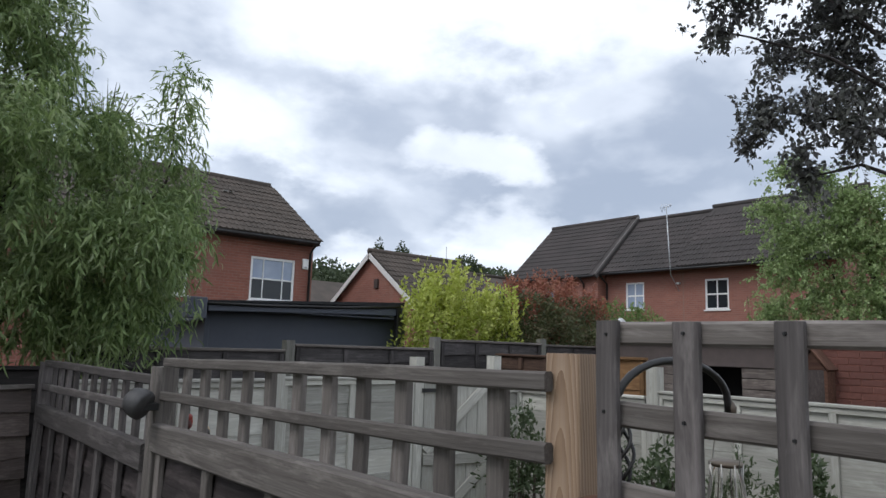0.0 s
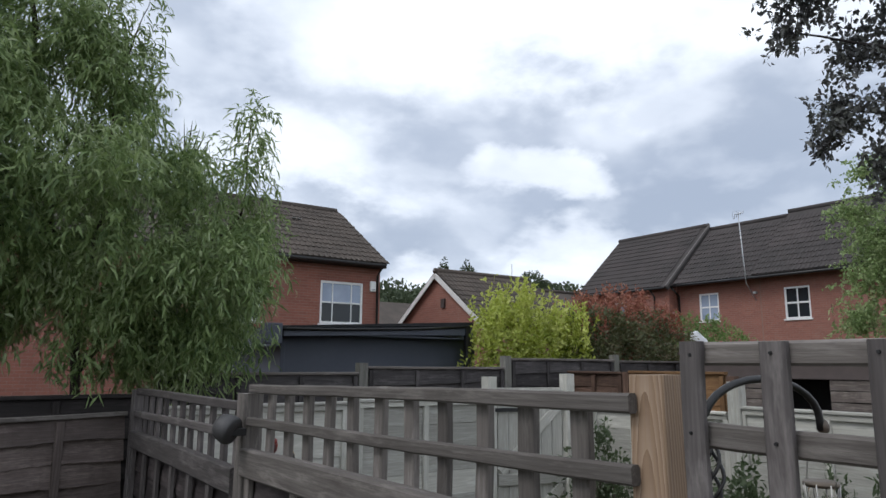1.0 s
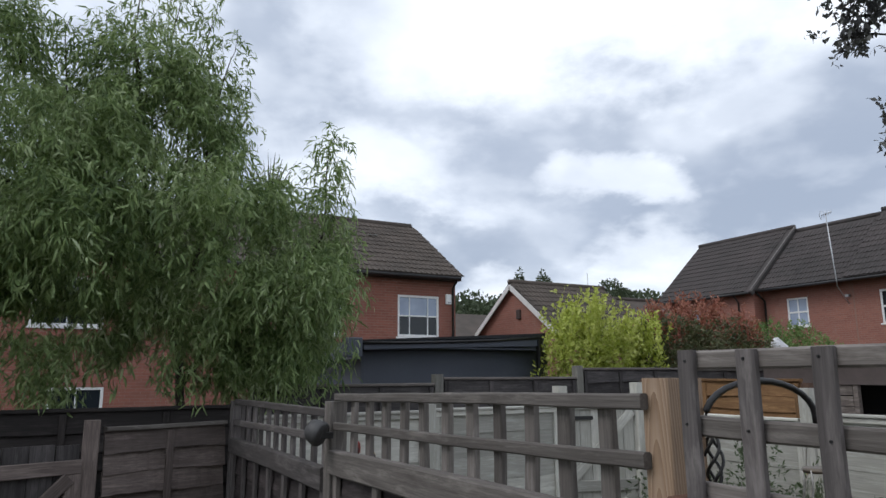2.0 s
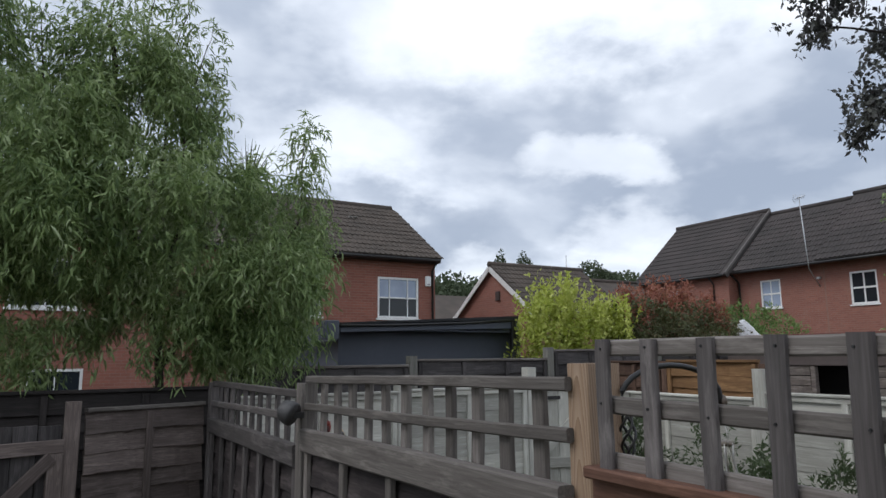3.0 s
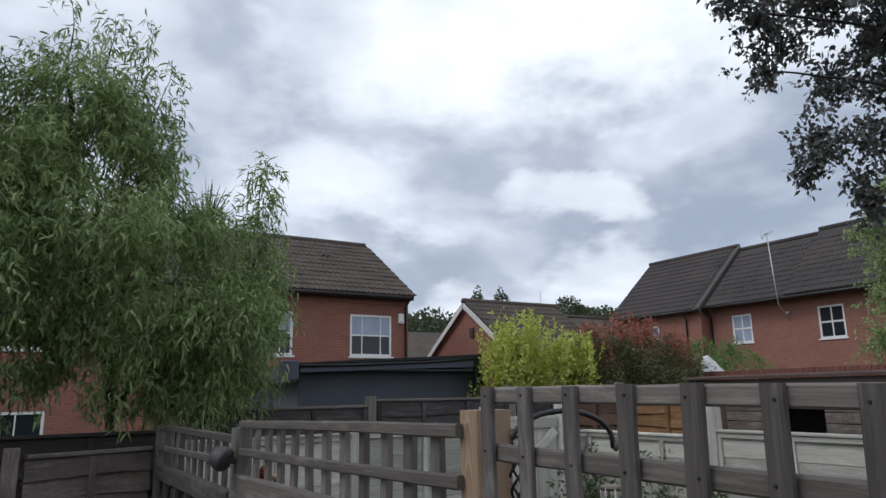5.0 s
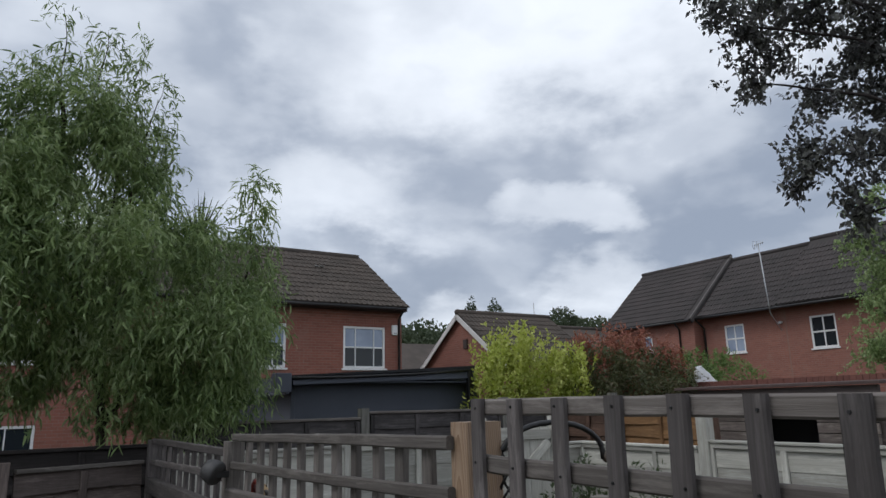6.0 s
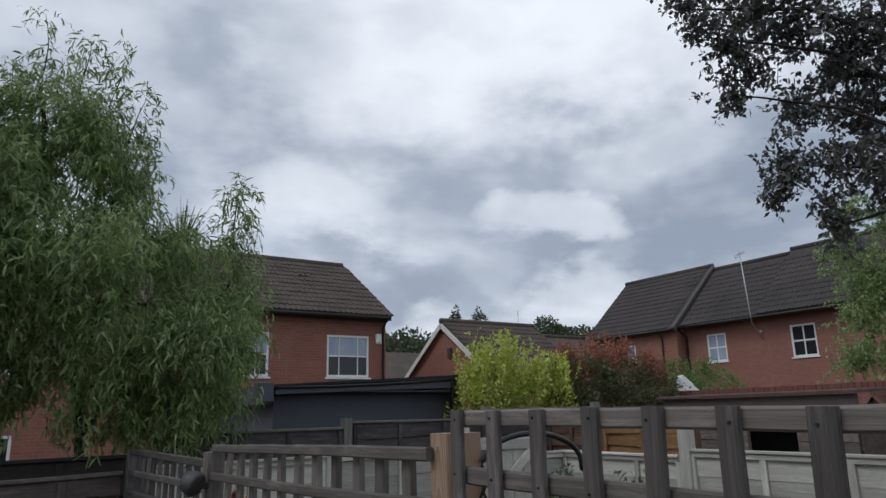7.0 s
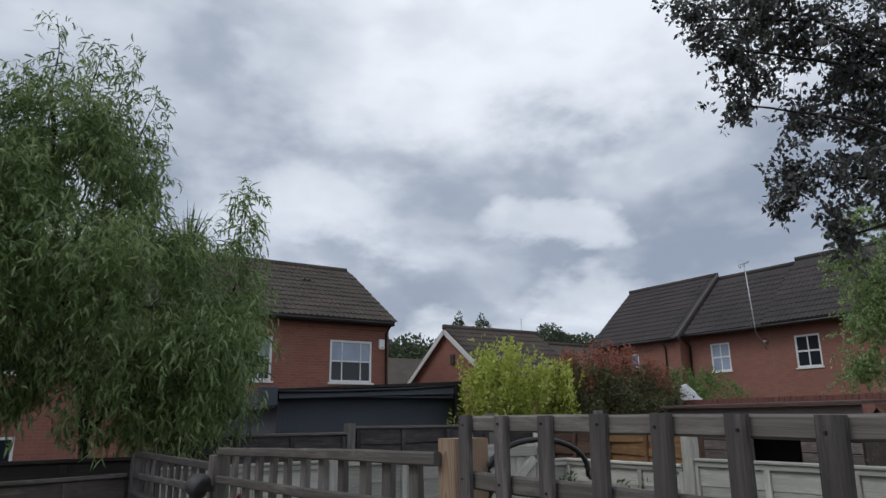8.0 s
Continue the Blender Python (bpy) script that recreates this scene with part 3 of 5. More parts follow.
# ---- the lap fence to the garden corner ----
def lap_panel(name, start, end, top, bottom, material, label, category="fence", group="lap fence panels", board=0.135, battens=3, cap=True, facing=1, cap_mat=None):
    """Overlapping horizontal boards between two plan points, with battens and a cap."""
    a, b = Vector((*start, 0)), Vector((*end, 0))
    d = (b - a).normalized()
    nrm = Vector((d.y, -d.x, 0)) * facing
    p = thing(name, ((a + b) / 2)[:], label, category, group)
    n = max(1, int((top - bottom) / (board * 0.88)))
    step = (top - bottom) / n
    for k in range(n):
        z = top - step * (k + 0.5)
        jog = 0.004 * math.sin(k * 12.9 + a.x * 3)
        q0, q1 = a + Vector((0, 0, z + jog)), b + Vector((0, 0, z - jog))
        ob = beam("board", q0, q1, 0.013, step * 1.16, material, p, tuple(nrm), 0.003, 0.0075, 20)
        ob.matrix_basis = Matrix.Translation(nrm * 0.012) @ ob.matrix_basis @ Matrix.Rotation(-0.15 * facing, 4, "X")
    for k in range(battens):
        q = a.lerp(b, 0.5 if battens == 1 else (k + 0.06 if k == 0 else (k - 0.06 if k == battens - 1 else k)) / max(1, battens - 1)) + nrm * 0.034
        beam("batten", q + Vector((0, 0, bottom)), q + Vector((0, 0, top - 0.012)), 0.022, 0.042, material, p, tuple(nrm), 0.003, 0.001, 4)
    if cap:
        beam("cap", a + nrm * 0.012 + Vector((0, 0, top + 0.012)), b + nrm * 0.012 + Vector((0, 0, top + 0.012)), 0.055, 0.024, cap_mat or material, p, tuple(nrm), 0.004, 0.0012, 6)
    return p


def along_corner(s, z=0.0, out=0.0):
    """A point s metres along the corner fence from the trellis post, out metres towards the lawn."""
    d, nn = Vector((0.347, -0.938, 0)), Vector((0.938, 0.347, 0))
    return Vector((-3.775, -0.04, 0)) + d * s + nn * out + Vector((0, 0, z))


CORNER_OUT = (0.938, 0.347, 0)
lap_panel("lap_fence", along_corner(0.80)[:2], along_corner(0.03)[:2], 1.364, 0.05, BROWN_WOOD, "old brown lapped fence panel with a grey cap", facing=1, cap_mat=GREY_WOOD, battens=1)
q = along_corner(0.87)
fence_post("fence_post", q.x, q.y, 1.43, 0.085, 0.085, BROWN_WOOD, "old brown timber post beside a garden gate")
p = thing("garden_gate", along_corner(1.4)[:], "dark brown boarded garden gate with a diagonal brace", "gate")
for z, w in ((1.185, 0.075), (0.25, 0.09)):
    beam("rail", along_corner(1.86, z, 0.03), along_corner(0.925, z, 0.03), 0.03, w, BROWN_WOOD, p, CORNER_OUT, 0.004, 0.001)
beam("brace", along_corner(1.80, 0.34, 0.05), along_corner(0.99, 1.13, 0.05), 0.026, 0.07, BROWN_WOOD, p, CORNER_OUT, 0.004, 0.001)
beam("stile", along_corner(0.965, 0.06, 0.03), along_corner(0.965, 1.145, 0.03), 0.03, 0.085, BROWN_WOOD, p, CORNER_OUT, 0.004, 0.001)
for k in range(7):
    a = 0.99 + k * 0.130
    beam("board", along_corner(a, 0.05), along_corner(a, 1.30 + 0.01 * math.sin(k)), 0.018, 0.124, DARK_WOOD, p, CORNER_OUT, 0.003, 0.001, 4)
q = along_corner(1.93)
fence_post("fence_post", q.x, q.y, 1.43, 0.085, 0.085, BROWN_WOOD, "old brown timber post at the gate's hinge side")
lap_panel("lap_fence", along_corner(3.8)[:2], along_corner(1.98)[:2], 1.362, 0.05, BROWN_WOOD, "old brown lapped fence panel with a grey cap", facing=1, cap_mat=GREY_WOOD)
# the fence behind; its near-black colour stands for the shade there
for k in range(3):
    lap_panel("dark_fence", (-4.02, -1.62 - k * 1.84), (-4.02, 0.20 - k * 1.84), 1.455, 0.0, SHADE_WOOD, "lapped fence panel, its timber coloured nearly black for deep shade", facing=1, battens=4)

# ---- the dark fence in front of the outbuilding ----
for y, z in ((0.30, 1.60), (1.935, 1.688), (3.545, 1.768), (5.13, 1.800), (6.75, 1.800)):
    fence_post("fence_post", -4.55, y, z, 0.085, 0.085, wood("pale_grey_post_timber", (0.12, 0.115, 0.105), (0.25, 0.24, 0.215), (0.16, 0.16, 0.12)) if y < 0.5 else bpy.data.materials["pale_grey_post_timber"], "pale grey timber post of the dark lapped fence")
for y0, y1, z in ((0.345, 1.89, 1.585), (1.98, 3.50, 1.635), (3.59, 5.085, 1.725), (5.175, 6.705, 1.715)):
    lap_panel("lap_fence", (-4.55, y0), (-4.55, y1), z, 0.0, DARK_WOOD, "dark brown lapped fence panel with battens", facing=1, battens=4, cap_mat=GREY_WOOD, group="dark fence panels")


# ---- the pale painted fence and gate ----
def pale_panel(start, end, top, label, facing=1, battens=3, back=True):
    """Wide pale boards with upright battens under a moulded cap."""
    a, b = Vector((*start, 0)), Vector((*end, 0))
    d = (b - a).normalized()
    nrm = Vector((d.y, -d.x, 0)) * facing
    p = thing("painted_fence", ((a + b) / 2)[:], label, "fence", "pale painted fence panels")
    up = Vector((0, 0, 1))
    n = 8
    step = (top - 0.06) / n
    for k in range(n):
        z = top - step * (k + 0.5)
        ob = beam("board", a + up * z, b + up * z, 0.012, step * 1.02, WHITE_WOOD, p, tuple(nrm), 0.003, 0.002, 6)
        ob.matrix_basis = ob.matrix_basis @ Matrix.Rotation(-0.02 * facing, 4, "X")
    for k in range(battens):
        s = (k + 0.03 if k == 0 else (k - 0.03 if k == battens - 1 else k)) / (battens - 1)
        q = a.lerp(b, s) + nrm * 0.02
        beam("batten", q + up * 0.05, q + up * (top - 0.03), 0.022, 0.042, WHITE_WOOD, p, tuple(nrm), 0.003, 0.0008, 4)
    beam("top_rail", a + nrm * 0.02 + up * (top - 0.018), b + nrm * 0.02 + up * (top - 0.018), 0.024, 0.034, WHITE_WOOD, p, tuple(nrm), 0.003, 0.001, 6)
    beam("cap", a + nrm * 0.014 + up * (top + 0.011), b + nrm * 0.014 + up * (top + 0.011), 0.062, 0.022, WHITE_WOOD, p, tuple(nrm), 0.005, 0.001, 6)
    return p


PALE = "pale sage painted fence panel with a moulded cap"
pale_panel((-3.52, 0.10), (-3.52, 1.28), 1.405, PALE, 1, 3)
pale_panel((-3.52, 1.36), (-3.52, 2.47), 1.415, PALE, 1, 3)
pale_panel((-3.34, 3.50), (-2.10, 3.50), 1.345, PALE, 1, 4)
pale_panel((-2.0, 3.50), (-0.30, 3.50), 1.392, PALE, 1, 4)
pale_panel((-0.21, 3.50), (1.55, 3.50), 1.385, PALE, 1, 4)
for x, y, z in ((-3.52, 1.32, 1.47), (-3.56, 2.545, 1.585), (-3.36, 3.20, 1.610), (-2.03, 3.49, 1.575), (-0.255, 3.5, 1.40)):
    fence_post("painted_fence_post", x, y, z, 0.09, 0.09, WHITE_WOOD, "pale sage painted square timber fence post", "pale painted posts")
pale_panel((-3.36, 3.245), (-3.36, 3.50), 1.345, PALE, 1, 2)

p = thing("side_gate", (-3.45, 2.86, 0), "pale sage painted boarded gate with diagonal braces", "gate")
G0, G1 = Vector((-3.53, 2.60, 0)), Vector((-3.375, 3.15, 0))
gd = (G1 - G0).normalized()
gn = Vector((gd.y, -gd.x, 0))
for k in range(6):
    q = G0.lerp(G1, (k + 0.5) / 6)
    beam("board", q + Vector((0, 0, 0.06)), q + Vector((0, 0, 1.50)), 0.016, 0.092, WHITE_WOOD, p, tuple(gn), 0.003, 0.0008, 4)
for z in (1.44, 0.80, 0.18):
    beam("ledge", G0 + gn * 0.022 + Vector((0, 0, z)), G1 + gn * 0.022 + Vector((0, 0, z)), 0.022, 0.085, WHITE_WOOD, p, tuple(gn), 0.003, 0.0008, 4)
for za, zb in ((0.86, 1.38), (0.24, 0.74)):
    beam("brace", G0 + gn * 0.022 + gd * 0.02 + Vector((0, 0, za)), G1 + gn * 0.022 - gd * 0.02 + Vector((0, 0, zb)), 0.020, 0.075, WHITE_WOOD, p, tuple(gn), 0.003, 0.0008, 4)
for z in (1.33, 0.30):
    beam("hinge", G0 + gn * 0.036 + Vector((0, 0, z)) - gd * 0.03, G0 + gn * 0.036 + Vector((0, 0, z)) + gd * 0.20, 0.004, 0.03, BLACK_IRON, p, tuple(gn), 0.001, 0, 2, "black strap hinge")

# ---- behind the pale fence ----
lap_panel("orange_fence", (-3.62, 4.30), (-2.62, 4.30), 1.61, 0.05, ORANGE_WOOD, "orange-brown stained lapped fence panel", battens=3, facing=1)
lap_panel("rust_fence", (-4.42, 4.30), (-3.70, 4.30), 1.60, 0.05, RUST_WOOD, "dull rust-brown lapped fence panel", battens=3, facing=1)
fence_post("fence_post", -3.66, 4.30, 1.62, 0.07, 0.075, RUST_WOOD, "rust-brown timber fence post")
fence_post("fence_post", -2.57, 4.30, 1.60, 0.075, 0.075, RUST_WOOD, "rust-brown timber fence post")


def lean_to():
    p = thing("lean_to_shed", (-2.9, 6.6, 0), "low open-fronted shed of bleached boards under a dark roof", "shed")
    box_part("fascia", -4.15, -1.95, 5.86, 5.90, 1.56, 1.80, plain("dark_brown_fascia", (0.105, 0.082, 0.076), 0.85), p, 0.006, "dark fascia board")
    bm = bmesh.new()
    add_box(bm, -4.2, -1.9, 5.80, 6.45, 0, 0.03, 0.004)
    bmesh.ops.transform(bm, matrix=Matrix.Translation((0, 0, 1.805)) @ Matrix.Rotation(0.03, 4, "X") @ Matrix.Translation((0, 0, 0)), verts=bm.verts)
    bmesh.ops.translate(bm, vec=(0, 0, -0.03 * 5.8), verts=bm.verts)
    part("roof", bm, plain("faded_brown_felt", (0.12, 0.082, 0.075), 0.95, vary=0.35, scale=6, bump=0.4), p, "faded brown felt roof")
    # inner walls painted black in place of the shade inside
    box_part("back_wall", -4.1, -2.0, 6.32, 6.36, 0, 1.56, VOID, p, 0.0, "shed back wall coloured black for interior shade")
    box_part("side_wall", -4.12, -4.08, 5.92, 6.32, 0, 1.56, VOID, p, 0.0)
    box_part("side_wall", -2.02, -1.98, 5.92, 6.32, 0, 1.56, BROWN_WOOD, p, 0.004, "brown boarded end wall")
    for k in range(5):
        z = 1.51 - 0.105 * k
        beam("board", (-2.575, 5.885, z), (-2.0, 5.885, z), 0.02, 0.098, PALE_WOOD, p, (0, 1, 0), 0.004, 0.002, 4)
        beam("board", (-4.1, 5.885, z), (-3.17, 5.885, z), 0.02, 0.098, PALE_WOOD, p, (0, 1, 0), 0.004, 0.002, 4)
    box_part("corner_post", -3.165, -3.115, 5.87, 5.93, 0, 1.56, PALE_WOOD, p, 0.004)
    box_part("lower_wall", -4.1, -2.0, 5.90, 5.93, 0, 1.0, PALE_WOOD, p, 0.004)


lean_to()

p = thing("bird_house", (-2.47, 7.40, 1.1), "small brown wooden bird house with a pitched roof", "bird house")
box_part("body", -2.63, -2.31, 7.28, 7.50, 1.10, 1.54, RED_WOOD, p, 0.005)
for s in (-1, 1):
    me = beam_mesh("roof_slope", 0.30, 0.27, 0.016, 0.003, 0.0, 1)
    part("roof_slope", me, PALE_WOOD if s < 0 else RED_WOOD, p, "bleached roof board" if s < 0 else "", frame_of((-2.47, 7.38, 1.79), (-2.47 + s * 0.20, 7.38, 1.53), (0, 1, 0)))
bm = bmesh.new()
v = [bm.verts.new(c) for c in ((-2.62, 7.285, 1.54), (-2.32, 7.285, 1.54), (-2.47, 7.285, 1.76), (-2.62, 7.32, 1.54), (-2.32, 7.32, 1.54), (-2.47, 7.32, 1.76))]
for f in ((0, 1, 2), (5, 4, 3), (0, 2, 5, 3), (1, 4, 5, 2), (0, 3, 4, 1)):
    bm.faces.new([v[i] for i in f])
part("gable", bm, RED_WOOD, p)
box_part("door", -2.55, -2.39, 7.27, 7.279, 1.14, 1.50, BROWN_WOOD, p, 0.002)

p = thing("garden_wall", (-1.5, 7.65, 0), "long red brick garden wall with a brick-on-edge coping", "wall", kind="structure")
box_part("wall", -5.55, 4.5, 7.54, 7.76, -0.6, 1.85, BRICK_X, p, 0.0)

def white_bag():
    """A half-empty folded sack: a peaked hull with a long slack fold to one side."""
    p = thing("white_bag", (-5.20, 7.70, 1.945), "crumpled white sack lying on the brick garden wall", "sack")
    bm = bmesh.new()
    bmesh.ops.create_cube(bm, size=2.0)
    bmesh.ops.subdivide_edges(bm, edges=bm.edges, cuts=3, use_grid_fill=True)
    for v in bm.verts:
        q = v.co.copy()
        up = (q.z + 1) / 2
        x = q.x * (0.145 - 0.075 * up) - 0.055 * up
        y = q.y * (0.095 - 0.050 * up)
        z = up * (0.225 - 0.075 * max(0.0, q.x) + 0.015 * math.cos(4 * q.x))
        k = 0.022 * (0.3 + up)
        n = Vector((noise.noise(q * 1.7), noise.noise(q * 1.7 + Vector((5, 0, 0))), noise.noise(q * 1.7 + Vector((0, 7, 0))))) * k
        # the length of the sack runs across the line of the wall's coping
        v.co = Vector((-5.20 + 0.55 * x - 0.8 * y, 7.70 + 0.84 * x + 0.5 * y, 1.944 + z)) + Vector((n.x, n.y, max(0.0, n.z) if up < 0.05 else n.z))
    part("sack", bm, plain("white_woven_plastic", (0.74, 0.75, 0.77), 0.6, vary=0.2, scale=20), p)


white_bag()


# ---- iron hook, lantern and ornaments just behind the trellis ----
p = thing("plant_hook", (0.075, 0.10, 0), "black iron garden hook with a twisted basket and a curled tip", "garden hook")
tube("pole", [(0.075, 0.10, -0.2), (0.075, 0.10, 0.7), (0.075, 0.10, 1.455)], 0.006, BLACK_IRON, p)
for k in range(4):
    pts = []
    for i in range(15):
        s = i / 14
        a = k * math.pi / 2 + s * math.pi * 1.4
        r = 0.004 + 0.013 * math.sin(math.pi * s)
        pts.append((0.075 + r * math.cos(a), 0.10 + r * math.sin(a), 1.455 + 0.105 * s))
    tube("basket_wire", pts, 0.0032, BLACK_IRON, p, 6)
lathe("collar", [(0.007, 0), (0.010, 0.004), (0.010, 0.010), (0.007, 0.014)], BLACK_IRON, p, (0.075, 0.10, 1.557), 10)
arch = [(0.075, 0.10, 1.565)]
for i in range(15):
    a = math.pi * (1 - i / 14)
    arch.append((0.099 + 0.025 * math.cos(a), 0.215 + 0.128 * math.cos(a), 1.585 + 0.070 * math.sin(a)))
arch += [(0.124, 0.344, 1.568)]
tube("arch", arch, 0.0065, BLACK_IRON, p, 8)
lathe("finial", [(0.003, -0.012), (0.009, -0.006), (0.010, 0.004), (0.006, 0.012), (0.002, 0.015)], plain("brown_finial", (0.10, 0.075, 0.055), 0.5), p, (0.126, 0.350, 1.572), 12, "brown finial knob")

p = thing("hanging_lantern", (0.122, 0.335, 1.38), "clear glass hanging lantern in a bright wire cage", "lantern")
LX, LY = 0.122, 0.335
k = Mat("lantern_glass", 0.05)
socket(k.b, "Transmission Weight", 1.0); socket(k.b, "IOR", 1.03)
k.colour((0.93, 0.92, 0.90))
lathe("glass_bell", [(0.020, 1.475), (0.024, 1.45), (0.030, 1.42), (0.040, 1.385), (0.048, 1.36), (0.045, 1.355)], k.m, p, (LX, LY, 0), 24, "clear flared glass")
lathe("top_plate", [(0.027, 1.476), (0.029, 1.479), (0.029, 1.482), (0.026, 1.485)], plain("bronzed_cap", (0.16, 0.13, 0.10), 0.5, 0.6), p, (LX, LY, 0), 24, "dull bronze cap")
for j in range(8):
    a = j * math.pi / 4 + 0.2
    tube("cage_wire", [(LX + r * math.cos(a), LY + r * math.sin(a), z) for r, z in ((0.028, 1.482), (0.027, 1.455), (0.033, 1.42), (0.043, 1.385), (0.053, 1.355))], 0.0017, STEEL, p, 5)
for r, z in ((0.0535, 1.354), (0.048, 1.368)):
    tube("ring", [(LX + r * math.cos(a), LY + r * math.sin(a), z) for a in np.linspace(0, 6.283, 29)], 0.0014, STEEL, p, 5)
for s in (-1, 1):
    tube("hanger", [(LX + 0.028 * s, LY - 0.01 * s, 1.478), (LX + 0.030 * s, LY - 0.011 * s, 1.486), (LX + 0.027 * s, LY - 0.01 * s, 1.51), (LX + 0.020 * s, LY - 0.008 * s, 1.533), (LX, LY, 1.545)], 0.0012, STEEL, p, 5)
def ornament(nm, lab, x, y, z, body_c, patch_c, lean):
    """A little winged figure on a wire: body, head, two wings, pale patch."""
    p = thing(nm, (x, y, 0), lab, "ornament")
    glaze, patch = plain(nm + "_glaze", body_c, 0.3, vary=0.4, scale=90), plain(nm + "_patch", patch_c, 0.4)
    for part_name, prof, turn, dx, dz, mat in (("body", [(0.002, -0.024), (0.011, -0.018), (0.016, -0.004), (0.013, 0.010), (0.005, 0.022)], lean, 0, 0, glaze),
                                                ("head", [(0.002, -0.010), (0.008, -0.006), (0.010, 0.001), (0.007, 0.008), (0.002, 0.011)], lean, 0.014 if lean > 0 else -0.013, 0.020, glaze),
                                                ("wing", [(0.002, -0.022), (0.008, -0.012), (0.009, 0.004), (0.003, 0.020)], lean + 38, -0.010, 0.006, glaze),
                                                ("wing", [(0.002, -0.020), (0.007, -0.010), (0.008, 0.004), (0.003, 0.018)], lean - 42, 0.012, 0.004, patch)):
        ob = lathe(part_name, [(1.3 * r, 1.3 * h) for r, h in prof], mat, p, (0, 0, 0), 12)
        ob.matrix_basis = pose(x + dx, y - 0.004, z + dz, 0, turn, 15)
    tube("wire", [(x, y, -0.1), (x, y, 0.7), (x + 0.002, y, z - 0.016)], 0.002, BLACK_IRON, p, 6)
    tube("tail_wire", [(x, y, z + 0.012), (x + 0.006, y, z + 0.045), (x + 0.002, y, z + 0.075)], 0.0015, BLACK_IRON, p, 6)


ornament("red_ornament", "small red glazed garden figure on a wire", -1.775, 0.10, 1.368, (0.30, 0.040, 0.028), (0.10, 0.02, 0.018), 28)
ornament("bird_ornament", "small cream and black garden figure on a wire", -1.613, 0.10, 1.358, (0.46, 0.31, 0.15), (0.05, 0.04, 0.035), -22)


# ---- outbuilding with slate-grey cladding ----
def outbuilding():
    p = thing("outbuilding", (-7.2, 2.6, 0), "slate-grey painted outbuilding with a flat felt roof", "outbuilding")
    for name, x0, x1, y0, y1, z0, zl, zr in (("wall", -9.0, -5.65, 1.65, 3.99, -0.4, 2.016, 2.108), ("cladding", -5.65, -5.638, 1.662, 3.985, -0.3, 2.012, 2.104)):
        bm = bmesh.new()
        add_box(bm, x0, x1, y0, y1, z0, zl)
        for v in bm.verts:
            if v.co.z > 1.0 and v.co.y > 2.5:
                v.co.z = zr
        part(name, bm, SLATE_PAINT, p)
    box_part("corner_trim", -5.652, -5.62, 1.615, 1.66, -0.3, 1.93, SLATE_PAINT, p, 0.003)
    box_part("soffit", -5.65, -5.412, 1.56, 3.98, 1.955, 1.97, SLATE_PAINT, p, 0.002)
    beam("fascia", (-5.40, 1.55, 1.975), (-5.40, 3.72, 2.045), 0.022, 0.085, SLATE_PAINT, p, (1, 0, 0), 0.003, 0.002, 8, "slate-grey fascia board")
    box_part("side_fascia", -9.0, -5.46, 1.50, 1.54, 1.84, 2.02, SLATE_PAINT, p, 0.004, "slate-grey fascia board")
    tube("gutter", [(-5.374, 1.53, 2.000), (-5.374, 2.2, 2.016), (-5.374, 3.0, 2.050), (-5.374, 3.74, 2.098)], 0.016, GUTTER, p, 10)
    bm = bmesh.new()
    v = [bm.verts.new(c) for c in ((-5.365, 1.53, 2.015), (-5.365, 3.76, 2.105), (-9.05, 4.0, 2.21), (-9.05, 1.53, 2.02), (-5.365, 1.53, 2.030), (-5.365, 3.76, 2.148), (-9.05, 4.0, 2.25), (-9.05, 1.53, 2.05))]
    for f in ((0, 1, 2, 3), (7, 6, 5, 4), (0, 4, 5, 1), (1, 5, 6, 2), (2, 6, 7, 3), (3, 7, 4, 0)):
        bm.faces.new([v[i] for i in f])
    part("roof", bm, FELT, p, "black felt roof")
    box_part("end_box", -5.50, -5.34, 1.36, 1.52, 1.86, 2.05, SLATE_PAINT, p, 0.006, "boxed eaves end")
    bm = bmesh.new()
    add_box(bm, -5.42, -5.36, 3.665, 3.72, 1.55, 2.10, 0.004)
    part("downpipe", bm, GUTTER, p)


outbuilding()


# ---- houses ----
def facing(origin, outward):
    """Local x to the right as seen from outside, y inwards, z up."""
    if outward == "+x":
        m = Matrix(((0, -1, 0), (1, 0, 0), (0, 0, 1)))
    else:
        m = Matrix(((1, 0, 0), (0, 1, 0), (0, 0, 1)))
    m = m.to_4x4()
    m.translation = origin
    return m


